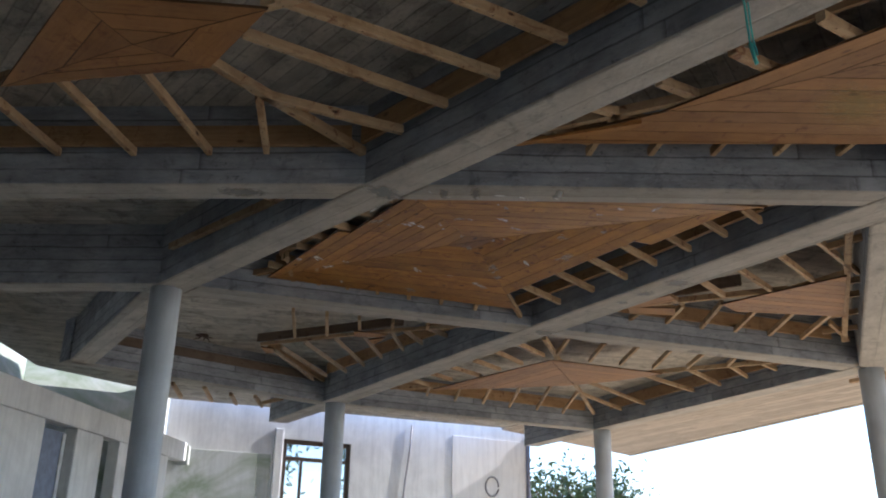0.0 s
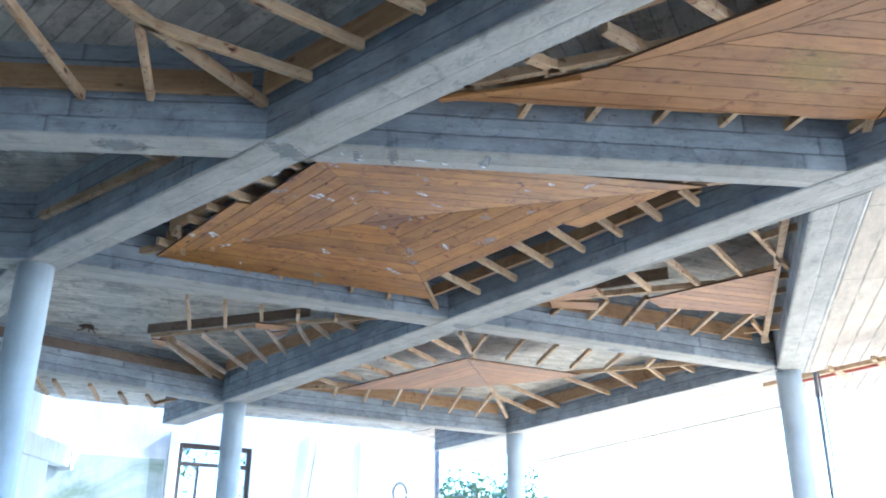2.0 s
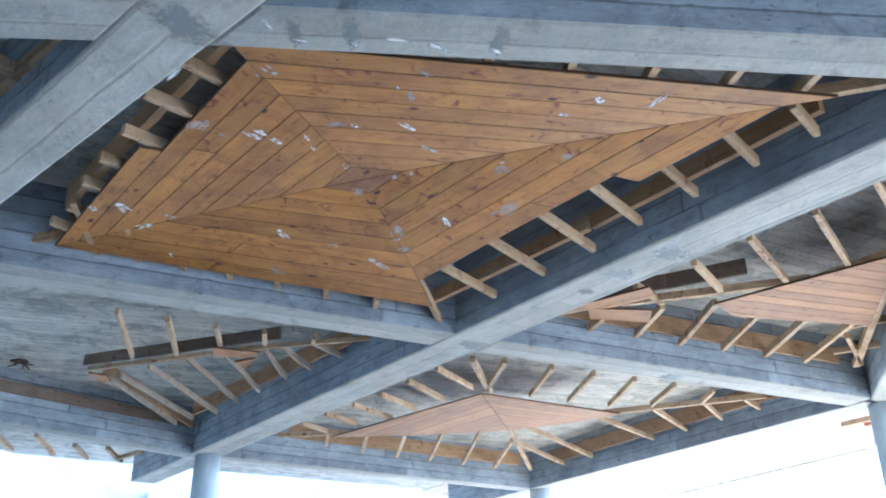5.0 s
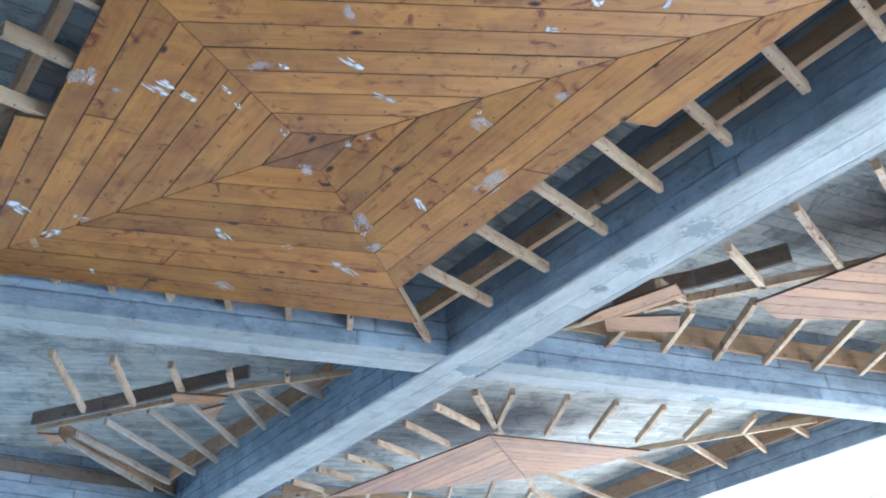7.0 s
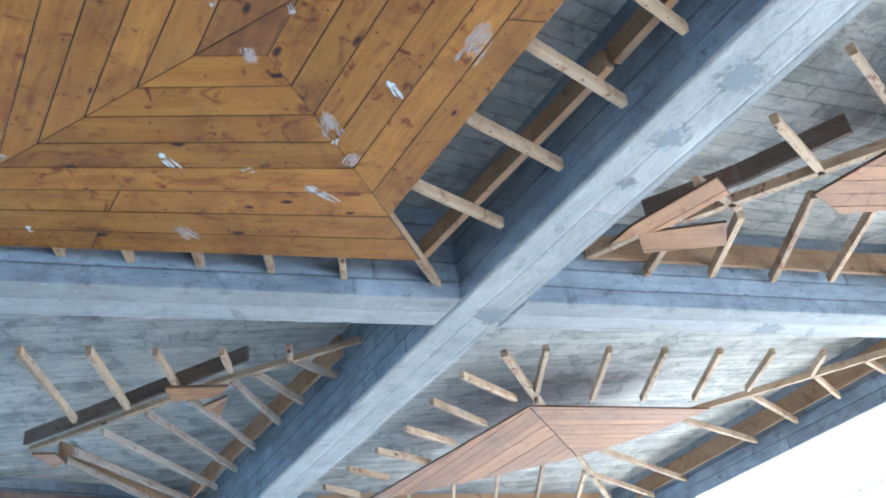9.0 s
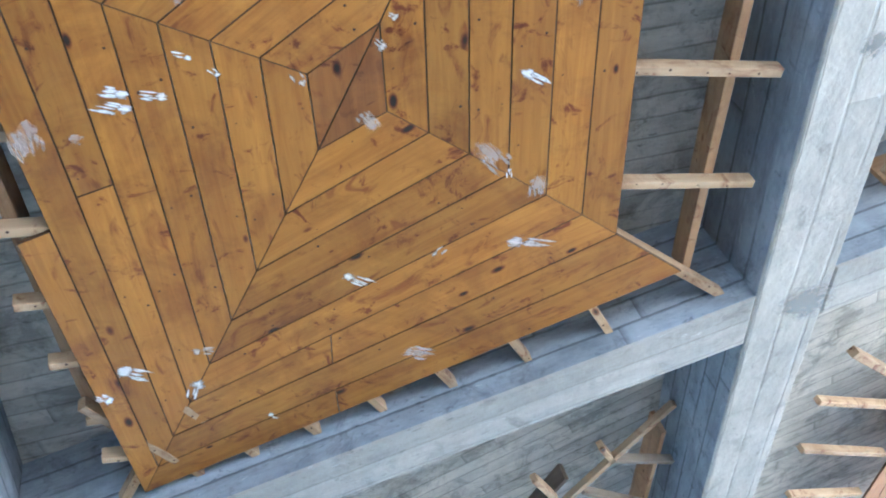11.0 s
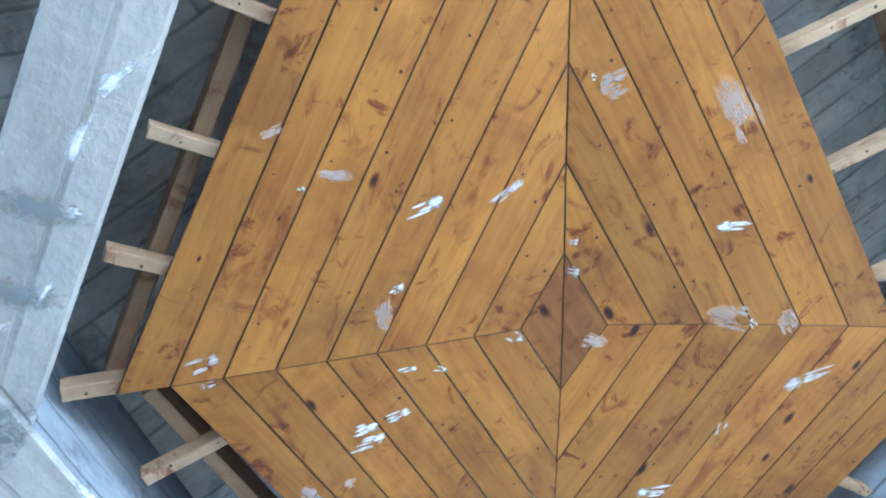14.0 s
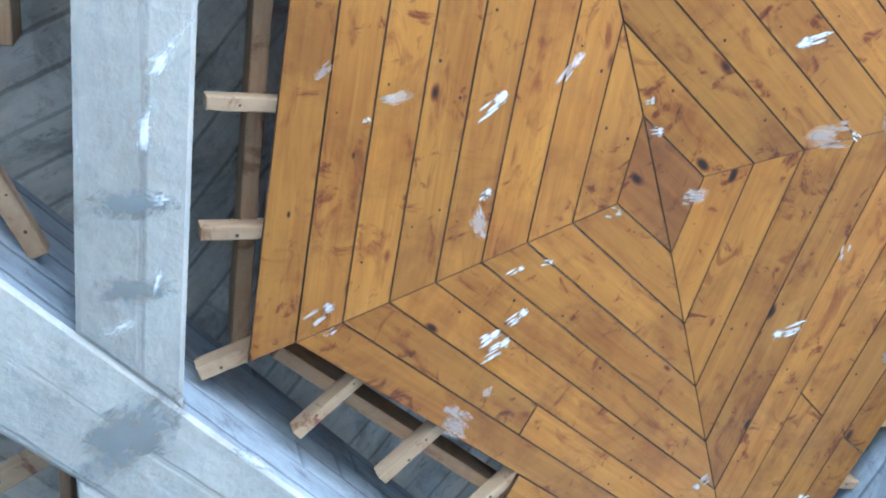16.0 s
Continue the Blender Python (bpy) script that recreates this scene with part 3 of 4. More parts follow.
battens([((0.92, 7.02), (-0.32, 8.62)), ((0.94, 6.915), (3.7, 7.0)), ((-0.45, 8.95), (1.65, 9.82))], main, 0.045, JO0, JO1, JOIST, "joist", lift=rise)

# -- near left bay: a small lozenge of boards, bare battens round it
left = thing("timber_ceiling", "unfinished timber ceiling frame with a few orange boards in its middle", "ceiling panel", (-0.3, 5.1, BOARD_Z))
LZ = [Vector((-1.30, 5.56)), Vector((-0.50, 4.70)), Vector((0.44, 4.83)), Vector((-0.01, 5.36))]
LC = Vector((-0.35, 5.13))
for i, (rows, dr) in enumerate(((2, 130), (3, 4), (2, 130), (3, 0))):
    for k in range(rows):
        a, b = LC.lerp(LZ[i], 1 - k / rows), LC.lerp(LZ[(i + 1) % 4], 1 - k / rows)
        c, d = LC.lerp(LZ[(i + 1) % 4], 1 - (k + 1) / rows), LC.lerp(LZ[i], 1 - (k + 1) / rows)
        poly = [a, b, c, d] if k < rows - 1 else [a, b, LC]
        board(poly, (a, b), DULL, left, random.uniform(0, 0.002))
LA, LN, LL, LS = Vector((0.70, 6.47)), Vector((3.35, 3.75)), Vector((-3.3, 6.5)), Vector((-1.5, 3.45))
battens([(LA, (-0.05, 5.30)), (LN, (0.40, 4.86)), (LL, (-1.2, 5.5)), (LS, (-0.5, 4.75))], left, 0.05)
battens([((-0.868, 6.48), (-0.95, 5.40)), ((-0.344, 6.47), (-0.43, 5.35)), ((0.05, 6.45), (0.17, 5.72)), ((-1.39, 6.48), (-1.45, 5.70)), ((-1.9, 6.48), (-1.96, 5.9)), ((-2.4, 6.48), (-2.45, 6.1))], left)
battens([((0.99, 6.16), (0.17, 5.70)), ((1.28, 5.83), (0.24, 5.09)), ((1.58, 5.50), (0.52, 4.83)), ((1.92, 5.17), (1.05, 4.60)), ((2.26, 4.84), (1.60, 4.36)), ((2.6, 4.5), (2.1, 4.15))], left)
battens([((-0.02, 4.80), (0.0, 3.5)), ((0.49, 4.82), (0.52, 3.5)), ((1.06, 4.60), (1.05, 3.55)), ((1.6, 4.38), (1.62, 3.55)), ((-0.55, 4.75), (-0.52, 3.5)), ((-1.05, 5.05), (-1.8, 4.4)), ((-1.35, 5.3), (-2.2, 4.9))], left)
battens([((-3.2, 6.455), (0.62, 6.44)), ((0.70, 6.41), (3.28, 3.79))], left, 0.03, JO0, JO1 + 0.02, JOIST, "joist")
battens([((-0.5, 4.72), (0.45, 4.80)), ((0.45, 4.80), (1.9, 4.25))], left, 0.03, JO0, JO1, JOIST, "joist")

# -- near right bay: boards nearly to the beams
right = thing("timber_ceiling", "faded pine board ceiling panel, open along the diagonal beam", "ceiling panel", (3.4, 5.6, BOARD_Z))
RW, RC, RE = Vector((1.78, 6.26)), Vector((3.75, 5.25)), Vector((4.30, 6.27))
boards_over([RW, RE, Vector((4.2, 5.6)), RC], 2, 0.13, DULL, right, 6.13)
boards_over([RW, RC, Vector((4.4, 4.2)), Vector((3.85, 4.66)), Vector((2.41, 6.0))], -43.5, 0.13, DULL, right, 5.62)
# the outer end is unseen, added to shut light out of the void
boards_over([RE + Vector((0.006, 0)), Vector((6.1, 3.3)), Vector((5.3, 3.2)), Vector((4.41, 4.2)), RC + Vector((0.004, 0)), Vector((4.206, 5.6))], -58, 0.13, DULL, right)
battens([((2.21 + 0.41 * k, 6.47), (2.30 + 0.41 * k, 5.9)) for k in range(6)], right)
battens([((3.155, 4.975), (3.55, 5.25)), ((2.807, 5.267), (3.3, 5.6)), ((2.486, 5.572), (3.0, 5.9)), ((2.147, 5.851), (2.7, 6.15)), ((1.80, 6.10), (2.2, 6.3)), ((3.5, 4.66), (3.9, 4.95))], right, 0.055)
battens([((1.25, 6.42), (3.7, 5.3)), ((4.35, 6.45), (3.9, 5.4))], right, 0.05)
battens([((1.75, 6.375), (4.3, 6.40)), ((1.62, 6.22), (3.8, 4.55))], right, 0.03, JO0, JO1 + 0.05, JOIST, "joist")
poly_part("edge_board", [Vector(p) for p in ((1.70, 6.22), (2.46, 5.95), (2.46, 6.0), (1.72, 6.26))], BOARD_Z - 0.02, BOARD_Z, DULL, right)

STAIN = film("ochre_damp_stain", (0.44, 0.31, 0.04), 0.58, 0.42, 0.35)
bm = bmesh.new()
rim = bm.verts.layers.float.new("rim")
ring = [bm.verts.new((0.42 * math.cos(a * math.tau / 20) * random.uniform(0.75, 1.1), 0.30 * math.sin(a * math.tau / 20) * random.uniform(0.75, 1.1), 0)) for a in range(20)]
mid = bm.verts.new((0, 0, -0.001))
mid[rim] = 1.0
for i in range(20):
    bm.faces.new((ring[i], ring[(i + 1) % 20], mid))
part("damp_stain", bm, STAIN, right, "ochre damp stain", pose(3.68, 5.78, BOARD_Z - 0.0015, 0, 0, 40))

# -- triangular bay
tri = thing("timber_ceiling", "triangular timber ceiling frame with loose orange boards", "ceiling panel", (4.4, 9.8, BOARD_Z))
boards_over([(4.94, 8.95), (5.49, 10.37), (4.29, 10.2), (4.05, 9.93)], 14, 0.125, DULL, tri, 8.9)
boards_over([(2.95, 10.15), (3.06, 9.97), (3.45, 9.61), (3.56, 9.79), (3.29, 10.04)], -42, 0.2, DULL, tri, 9.2)
boards_over([(3.10, 10.07), (3.61, 10.09), (3.67, 10.37), (3.17, 10.31)], 14, 0.3, DULL, tri, 9.2)
battens([((2.86, 10.30), (3.20, 10.08)), ((3.36, 10.05), (4.6, 9.50)), ((4.6, 9.58), (4.95, 9.0))], tri, 0.05)
battens([((4.40, 7.6), (6.02, 11.6))], tri, 0.06)
battens([((3.37, 9.68), (3.67, 10.01)), ((3.66, 9.24), (4.06, 9.78)), ((3.88, 8.82), (4.49, 9.60)), ((4.13, 8.44), (4.73, 9.21)), ((4.28, 8.03), (5.05, 8.96))], tri)
battens([((3.24, 10.66), (3.3, 10.35)), ((3.68, 10.81), (3.70, 10.1)), ((4.13, 11.02), (4.08, 10.0)), ((4.56, 11.16), (4.51, 10.1)), ((5.02, 11.33), (4.94, 10.25)), ((5.46, 11.49), (5.37, 10.4))], tri)
battens([((5.50, 10.75), (6.05, 11.55)), ((5.25, 9.1), (4.98, 9.35)), ((5.45, 9.55), (5.15, 9.8)), ((5.72, 10.2), (5.40, 10.5)), ((6.0, 10.9), (5.6, 11.2)), ((4.75, 7.95), (4.5, 8.3))], tri)
battens([((2.85, 10.40), (5.9, 11.68)), ((2.80, 10.15), (4.2, 7.9))], tri, 0.03, JO0, JO1 + 0.03, JOIST, "joist")
battens([((3.17, 10.05), (3.66, 9.82)), ((3.66, 9.82), (4.14, 9.50))], tri, 0.03, BAT1 + 0.002, BAT1 + 0.12, SHADED_JOIST, "joist")

# -- far bay
far = thing("timber_ceiling", "half-boarded timber ceiling frame with radiating battens", "ceiling panel", (3.0, 14.0, BOARD_Z))
FW, FN, FM, FS = Vector((2.53, 12.72)), Vector((4.22, 13.55)), Vector((3.05, 14.50)), Vector((0.80, 15.0))
boards_over([FW, FM, Vector((1.9, 14.85)), FS], 121.5, 0.13, DULL, far)
boards_over([FW + Vector((0.006, 0)), FN, Vector((3.75, 14.05)), FM + Vector((0.006, 0))], 24, 0.13, DULL, far)
battens([((2.34, 11.6), FM), ((3.78, 17.55), FM), ((5.65, 12.8), (4.0, 13.7)), ((0.1, 15.1), (0.9, 14.95))], far, 0.05)
battens([((1.75, 12.37), (2.16, 13.14)), ((1.47, 12.94), (1.86, 13.57)), ((1.15, 13.42), (1.58, 14.06)), ((0.81, 13.86), (1.13, 14.38)), ((0.48, 14.36), (0.75, 14.85)), ((2.02, 11.9), (2.42, 12.6))], far)
battens([((0.68, 15.72), (0.76, 14.9)), ((1.15, 16.22), (1.28, 14.83)), ((1.65, 16.5), (1.77, 14.73)), ((2.14, 16.85), (2.25, 14.51)), ((2.66, 17.1), (2.72, 14.48)), ((3.18, 17.47), (3.2, 15.3))], far)
battens([((4.22, 17.05), (3.23, 15.37)), ((4.52, 16.41), (3.22, 14.38)), ((5.06, 15.1), (4.0, 13.85)), ((5.33, 14.54), (4.57, 13.42)), ((5.55, 13.9), (5.03, 13.07)), ((5.79, 13.35), (5.42, 12.9))], far)
battens([((2.65, 11.62), (2.58, 12.7)), ((3.13, 11.82), (3.08, 12.9)), ((3.58, 12.01), (3.54, 13.1)), ((4.04, 12.2), (4.04, 13.3)), ((4.51, 12.4), (4.51, 13.26)), ((4.99, 12.6), (5.03, 13.07))], far)
battens([((0.2, 15.42), (3.6, 17.45)), ((4.05, 17.25), (5.95, 12.75))], far, 0.03, JO0, JO1 + 0.06, JOIST, "joist")

# -- left far bay: bare frame, half gone
bare = thing("timber_ceiling", "bare timber ceiling frame with most boards missing", "ceiling frame", (0.0, 12.0, BOARD_Z))
battens([((-1.32, 12.05), (-0.35, 11.62)), ((-0.35, 11.62), (0.45, 11.28)), ((0.45, 11.28), (1.40, 10.98))], bare, 0.04, BAT0, BAT0 + 0.04)
battens([((-1.36, 12.02), (-0.40, 11.58)), ((-0.40, 11.58), (0.02, 11.38)), ((0.02, 11.38), (0.62, 11.10))], bare, 0.03, BAT0 + 0.042, BAT0 + 0.15, SHADED_JOIST, "joist")
battens([((-0.57, 10.42), (-0.79, 11.63)), ((-0.21, 10.56), (-0.37, 11.54)), ((0.14, 10.72), (0.07, 11.33)), ((0.52, 10.86), (0.48, 11.18)), ((0.93, 10.95), (0.90, 11.15))], bare, 0.034)
battens([((-1.06, 14.45), (-1.24, 12.45)), ((-0.80, 14.15), (-1.10, 12.28)), ((-0.45, 13.82), (-0.73, 11.96)), ((-0.12, 13.35), (-0.30, 11.70)), ((0.19, 12.82), (0.07, 11.55)),
         ((0.53, 12.32), (0.44, 11.33)), ((0.80, 11.95), (0.62, 11.28)), ((1.13, 11.55), (0.89, 11.12))], bare, 0.026, mat=SILVER)
boards_over([(0.02, 11.20), (0.42, 11.34), (0.30, 11.50), (-0.02, 11.47)], 20, 0.13, DULL, bare)
boards_over([(0.14, 11.64), (0.36, 11.52), (0.20, 11.87)], -40, 0.13, DULL, bare)
boards_over([(-1.33, 12.08), (-1.18, 12.15), (-1.21, 12.38), (-1.34, 12.46)], -20, 0.2, DULL, bare)
battens([((-1.33, 12.5), (-0.96, 14.85)), ((-0.79, 14.15), (1.22, 11.28))], bare, 0.03, JO0, JO1 + 0.03, JOIST, "joist")
# darkened to stand for the shadow strip above the beam
battens([((-3.70, 12.22), (-1.0, 15.10))], bare, 0.03, JO0 + 0.05, JO1 + 0.05, SHADED_JOIST, "joist")

# -- bays behind the far beams and to the left: stubs of battens
stubs = thing("timber_ceiling", "row of batten stubs above a white wall", "ceiling frame", (-2.2, 15.6, BOARD_Z))
battens([((-3.66, 14.70), (-4.01, 16.19)), ((-3.48, 14.96), (-3.77, 16.26)), ((-3.04, 15.24), (-3.32, 16.61)), ((-2.77, 15.89), (-2.95, 16.94)),
         ((-2.39, 16.09), (-2.52, 17.16)), ((-1.94, 16.28), (-2.50, 16.88))], stubs, 0.055)
battens([((-4.2, 12.9), (-1.9, 15.4)), ((-0.2, 16.4), (3.2, 18.45))], stubs, 0.04, JO0, JO1 + 0.06, JOIST, "joist")
shade = thing("timber_ceiling", "leftover battens nailed along a shaded beam", "ceiling frame", (-0.6, 7.4, BOARD_Z))
battens([((-1.25, 8.35), (0.40, 6.85)), ((-0.9, 6.88), (0.36, 6.84)), ((-0.3, 6.95), (-0.05, 7.3))], shade, 0.05)

# ---- walls ----
def wall_frame(a, b):
    return frame2(a, b, 0.0), (Vector(b) - Vector(a)).length


def wall_with_opening(name, a, b, thick, top, holes, mat, label):
    """A wall from a to b, its body on the left of that line, with rectangular openings (s0, s1, z0, z1)."""
    m, ln = wall_frame(a, b)
    bm = bmesh.new()
    s = 0.0
    for s0, s1, z0, z1 in sorted(holes):
        box_bm(bm, s, s0, 0, thick, 0, top)
        if z0 > 0:
            box_bm(bm, s0, s1, 0, thick, 0, z0)
        box_bm(bm, s0, s1, 0, thick, z1, top)
        s = s1
    box_bm(bm, s, ln, 0, thick, 0, top)
    return tagged(part(name, bm, mat, None, "", m), label, "wall", kind="structure"), m


FWA, FWB = (-4.9, 18.9), (3.0, 24.1)
wall_far, WM = wall_with_opening("wall_far", FWA, FWB, 0.22, 4.75, [(2.58, 4.24, 0.9, 3.62)], WHITE, "white plastered wall with grey runs of damp")


def on_wall(name, s0, s1, z0, z1, d0, d1, mat, label, category, kind="structure", m=None):
    bm = box_bm(bmesh.new(), s0, s1, -d1, -d0, z0, z1)
    bmesh.ops.bevel(bm, geom=bm.edges[:], offset=min(0.008, (d1 - d0) * 0.3), segments=1, affect="EDGES")
    return tagged(part(name, bm, mat, None, "", m or WM), label, category, kind=kind)


on_wall("trim_1", 2.36, 2.54, 0.0, 3.82, 0.001, 0.05, WHITE, "white plaster strip beside the window", "trim")
on_wall("trim_2", 7.02, 9.3, 0.0, 4.05, 0.001, 0.02, plaster("fresh_white_paint", (0.84, 0.84, 0.83), (0.76, 0.76, 0.75)), "brighter repainted stretch of the wall", "trim")
on_wall("trim_3", 0.02, 2.30, 0.0, 3.25, 0.001, 0.015, MOULDY, "greenish damp lower stretch of plaster", "trim")

# window: dark frame, transom, two casements
win = new("window_1")
win.matrix_basis = WM
tagged(win, "dark brown wooden window with a bright upper light", "window", kind="structure")


def win_bar(name, s0, s1, z0, z1, d0=0.04, d1=0.12, mat=None, parent=None):
    bm = box_bm(bmesh.new(), s0, s1, d0, d1, z0, z1)
    bmesh.ops.bevel(bm, geom=bm.edges[:], offset=0.006, segments=1, affect="EDGES")
    return part(name, bm, mat or DARK_WOOD, parent or win)


glass, gn, gl, gb = material("window_glass", 0.05)
gb.inputs["Transmission Weight"].default_value = 1.0
gb.inputs["IOR"].default_value = 1.45
win_bar("frame_post", 2.58, 2.68, 0.9, 3.62)
win_bar("frame_post", 4.14, 4.24, 0.9, 3.62)
win_bar("frame_head", 2.685, 4.135, 3.52, 3.62)
win_bar("frame_sill", 2.685, 4.135, 0.9, 1.0, 0.0, 0.16)
win_bar("transom", 2.685, 4.135, 3.16, 3.24)
win_bar("mullion", 3.02, 3.08, 1.0, 3.155)
win_bar("mullion", 3.86, 3.91, 1.0, 3.155)
for s0, s1, z0, z1 in ((2.69, 4.13, 3.245, 3.515), (2.69, 3.015, 1.005, 3.155), (3.085, 3.855, 1.005, 3.155), (3.915, 4.13, 1.005, 3.155)):
    p = win_bar("pane", s0, s1, z0, z1, 0.075, 0.081, glass)
    p.visible_shadow = False


def tube(name, pts, r, mat, parent=None, sides=8):
    """A round rod through points."""
    bm = bmesh.new()
    pts = [Vector(p) for p in pts]
    rings = []
    for i, p in enumerate(pts):
        d = (pts[min(i + 1, len(pts) - 1)] - pts[max(i - 1, 0)]).normalized()
        u = d.cross(Vector((0.31, 0.17, 0.93)) if abs(d.z) < 0.9 else Vector((1, 0.1, 0))).normalized()
        v = d.cross(u)
        rings.append([bm.verts.new(p + (u * math.cos(a * math.tau / sides) + v * math.sin(a * math.tau / sides)) * r) for a in range(sides)])
    for r0, r1 in zip(rings, rings[1:]):
        for i in range(sides):
            bm.faces.new((r0[i], r0[(i + 1) % sides], r1[(i + 1) % sides], r1[i])).smooth = True
    bm.faces.new(rings[0])
    bm.faces.new(rings[-1])
    return part(name, bm, mat, parent)


def wp(s, d, z):
    return WM @ Vector((s, -d, z))


tagged(tube("conduit", [wp(5.84, 0.03, 4.19), wp(5.80, 0.03, 3.6), wp(5.70, 0.03, 2.9), wp(5.60, 0.03, 2.0), wp(5.58, 0.03, 0.0)], 0.016, STEEL), "thin grey conduit running down the white wall", "conduit")
ring = [wp(8.22 + 0.2 * math.cos(a * math.tau / 24), 0.03, 2.86 + 0.24 * math.sin(a * math.tau / 24)) for a in range(24)]
tagged(tube("painted_ring", ring, 0.022, plain("grey_spray_paint", (0.30, 0.31, 0.33), 0.8)), "grey ring sprayed on the white wall", "graffiti")
post = tube("post", [wp(9.36, 0.05, 0.0), wp(9.36, 0.05, 4.19)], 0.05, STEEL)
tagged(post, "dark grey post at the end of the white wall", "post")

# left walls: beyond the edge of the slab, open to the sky above
wall_with_opening("wall_left", (-6.35, 15.6), (-5.75, 11.6), -0.22, 5.2, [], MOULDY, "white plaster wall with green moss stains")
# coloured dark to hold down the light in the left bay
wall_with_opening("wall_left_near", (-5.75, 11.59), (-6.98, 6.8), -0.22, 5.2, [], DARK_WALL, "dark wall, coloured to cut bounced light")
wall_with_opening("wall_corner", (-5.10, 17.7), (-6.35, 15.61), -0.22, 5.2, [], MOULDY, "white plaster wall with green moss stains")
wall_with_opening("wall_back", (-4.92, 18.88), (-5.10, 17.71), -0.22, 5.2, [], WHITE, "white plaster wall")
# unseen wall, added to keep light out on the left
wall_with_opening("wall_left_rear", (-6.98, 6.79), (-6.98, -4.0), -0.22, SLAB_Z - 0.002, [], DARK_WALL, "unseen dark wall added to keep light off the left bay")
# unseen wall, added to hold back light from behind; its opening admits skylight
wall_with_opening("wall_rear", (9.0, -3.0), (-6.97, -3.0), -0.22, SLAB_Z - 0.002, [(0.3, 6.2, 0.0, 3.9)], REAR, "unseen grey wall added behind the view, its wide opening letting skylight in")


# white lintel and piers before the left wall
def upright(name, x0, x1, y0, y1, z0, z1, mat, label, category, kind=""):
    bm = box_bm(bmesh.new(), x0, x1, y0, y1, z0, z1)
    bmesh.ops.bevel(bm, geom=bm.edges[:], offset=0.012, segments=2, affect="EDGES")
    return tagged(part(name, bm, mat), label, category, kind=kind)


upright("lintel", -4.72, -4.46, 8.4, 18.95, 2.96, 3.34, WHITE, "long white plastered lintel over the piers", "lintel", "structure")
upright("lintel_end", -4.70, -4.42, 18.955, 19.08, 2.90, 3.28, MOULDY, "stained end block of the white lintel", "lintel", "structure")
for y0, y1 in ((8.4, 13.0), (14.0, 14.95), (15.6, 18.0)):
    upright("wall_pier", -4.69, -4.49, y0, y1, 0.0, 2.955, WHITE, "white plastered pier under the lintel", "wall", "structure")
door = thing("door_leaf", "blue-grey door leaf standing in the white opening", "door", (-4.62, 13.02, 0))
bm = box_bm(bmesh.new(), 0.0, 0.045, 0.0, 0.80, 0.01, 2.86)
bmesh.ops.bevel(bm, geom=bm.edges[:], offset=0.004, segments=1, affect="EDGES")
BLUE = plain("blue_grey_door_paint", (0.16, 0.20, 0.30), 0.5)
part("leaf", bm, BLUE, door)
part("stile", box_bm(bmesh.new(), 0.046, 0.06, 0.70, 0.79, 0.02, 2.85), plain("pale_stile", (0.6, 0.62, 0.66), 0.5), door)
part("stile", box_bm(bmesh.new(), 0.046, 0.06, 0.01, 0.10, 0.02, 2.85), BLUE, door)
part("handle", box_bm(bmesh.new(), 0.061, 0.10, 0.62, 0.66, 1.0, 1.12), STEEL, door)

# pipe and cable beside the edge column
pipe = tube("downpipe", [(6.80, 12.00, 0.0), (6.80, 12.00, 1.8), (6.81, 12.0, 3.55)], 0.024, STEEL, None, 12)
tagged(pipe, "dark grey downpipe beside the edge column", "pipe")
tagged(tube("cable", [(6.88, 12.05, 3.58), (6.90, 12.04, 2.6), (6.89, 12.06, 1.4), (6.93, 12.05, 0.01)], 0.012, STEEL), "thin loose cable hanging by the downpipe", "cable")

# eave beyond the open side: red-edged board and pale battens
eave = thing("eave_frame", "pale battens and a red-edged board under the far eave", "eave frame", (8.4, 14.0, BOARD_Z))
battens([((7.55 + 0.26 * k, 12.95 - 0.62 * k), (8.30 + 0.26 * k, 13.70 - 0.62 * k)) for k in range(5)], eave, 0.06)
battens([((7.2, 14.2), (9.6, 8.6))], eave, 0.07)
battens([((7.6, 14.4), (10.0, 8.8))], eave, 0.04, JO0, JO0 + 0.06, RED, "edge_board")
for hx, hy in ((7.9, 13.7), (8.6, 12.06), (9.3, 10.43)):
    part("hanger", box_bm(bmesh.new(), -0.02, 0.02, -0.02, 0.02, BAT0, SLAB_Z - 0.019), BATTEN, eave, "", pose(hx - 0.42, hy - 0.18, 0))
# drip edge of the slab over the open side
tagged(poly_part("eave_edge", [Vector((9.3, 17.5)), Vector((9.42, 17.54)), Vector((6.42, 28.04)), Vector((6.3, 28.0))], SLAB_Z - 0.04, SLAB_Z + 0.2, SLAB), "weathered concrete drip edge of the roof slab", "eave", kind="structure")

# rope over the diagonal beam
rope = thing("rope", "frayed turquoise plastic rope hanging beside the concrete beam", "rope", (2.62, 4.50, 3.6))
tube("strand", [(-0.019, 0.017, 0.59), (-0.009, 0.017, 0.259), (-0.013, 0.021, 0.073), (-0.005, 0.013, -0.04), (-0.005, 0.013, -0.145), (-0.003, 0.011, -0.234), (0.005, 0.003, -0.311)], 0.005, ROPE, rope, 6)
tube("strand", [(0.007, 0.007, -0.03), (0.007, 0.007, -0.135), (0.009, 0.005, -0.224), (0.017, -0.003, -0.301)], 0.004, ROPE, rope, 6)
tube("frayed_end", [(-0.003, 0.011, -0.234), (0.005, 0.003, -0.311), (0.011, 0.003, -0.341)], 0.009, ROPE, rope, 6)

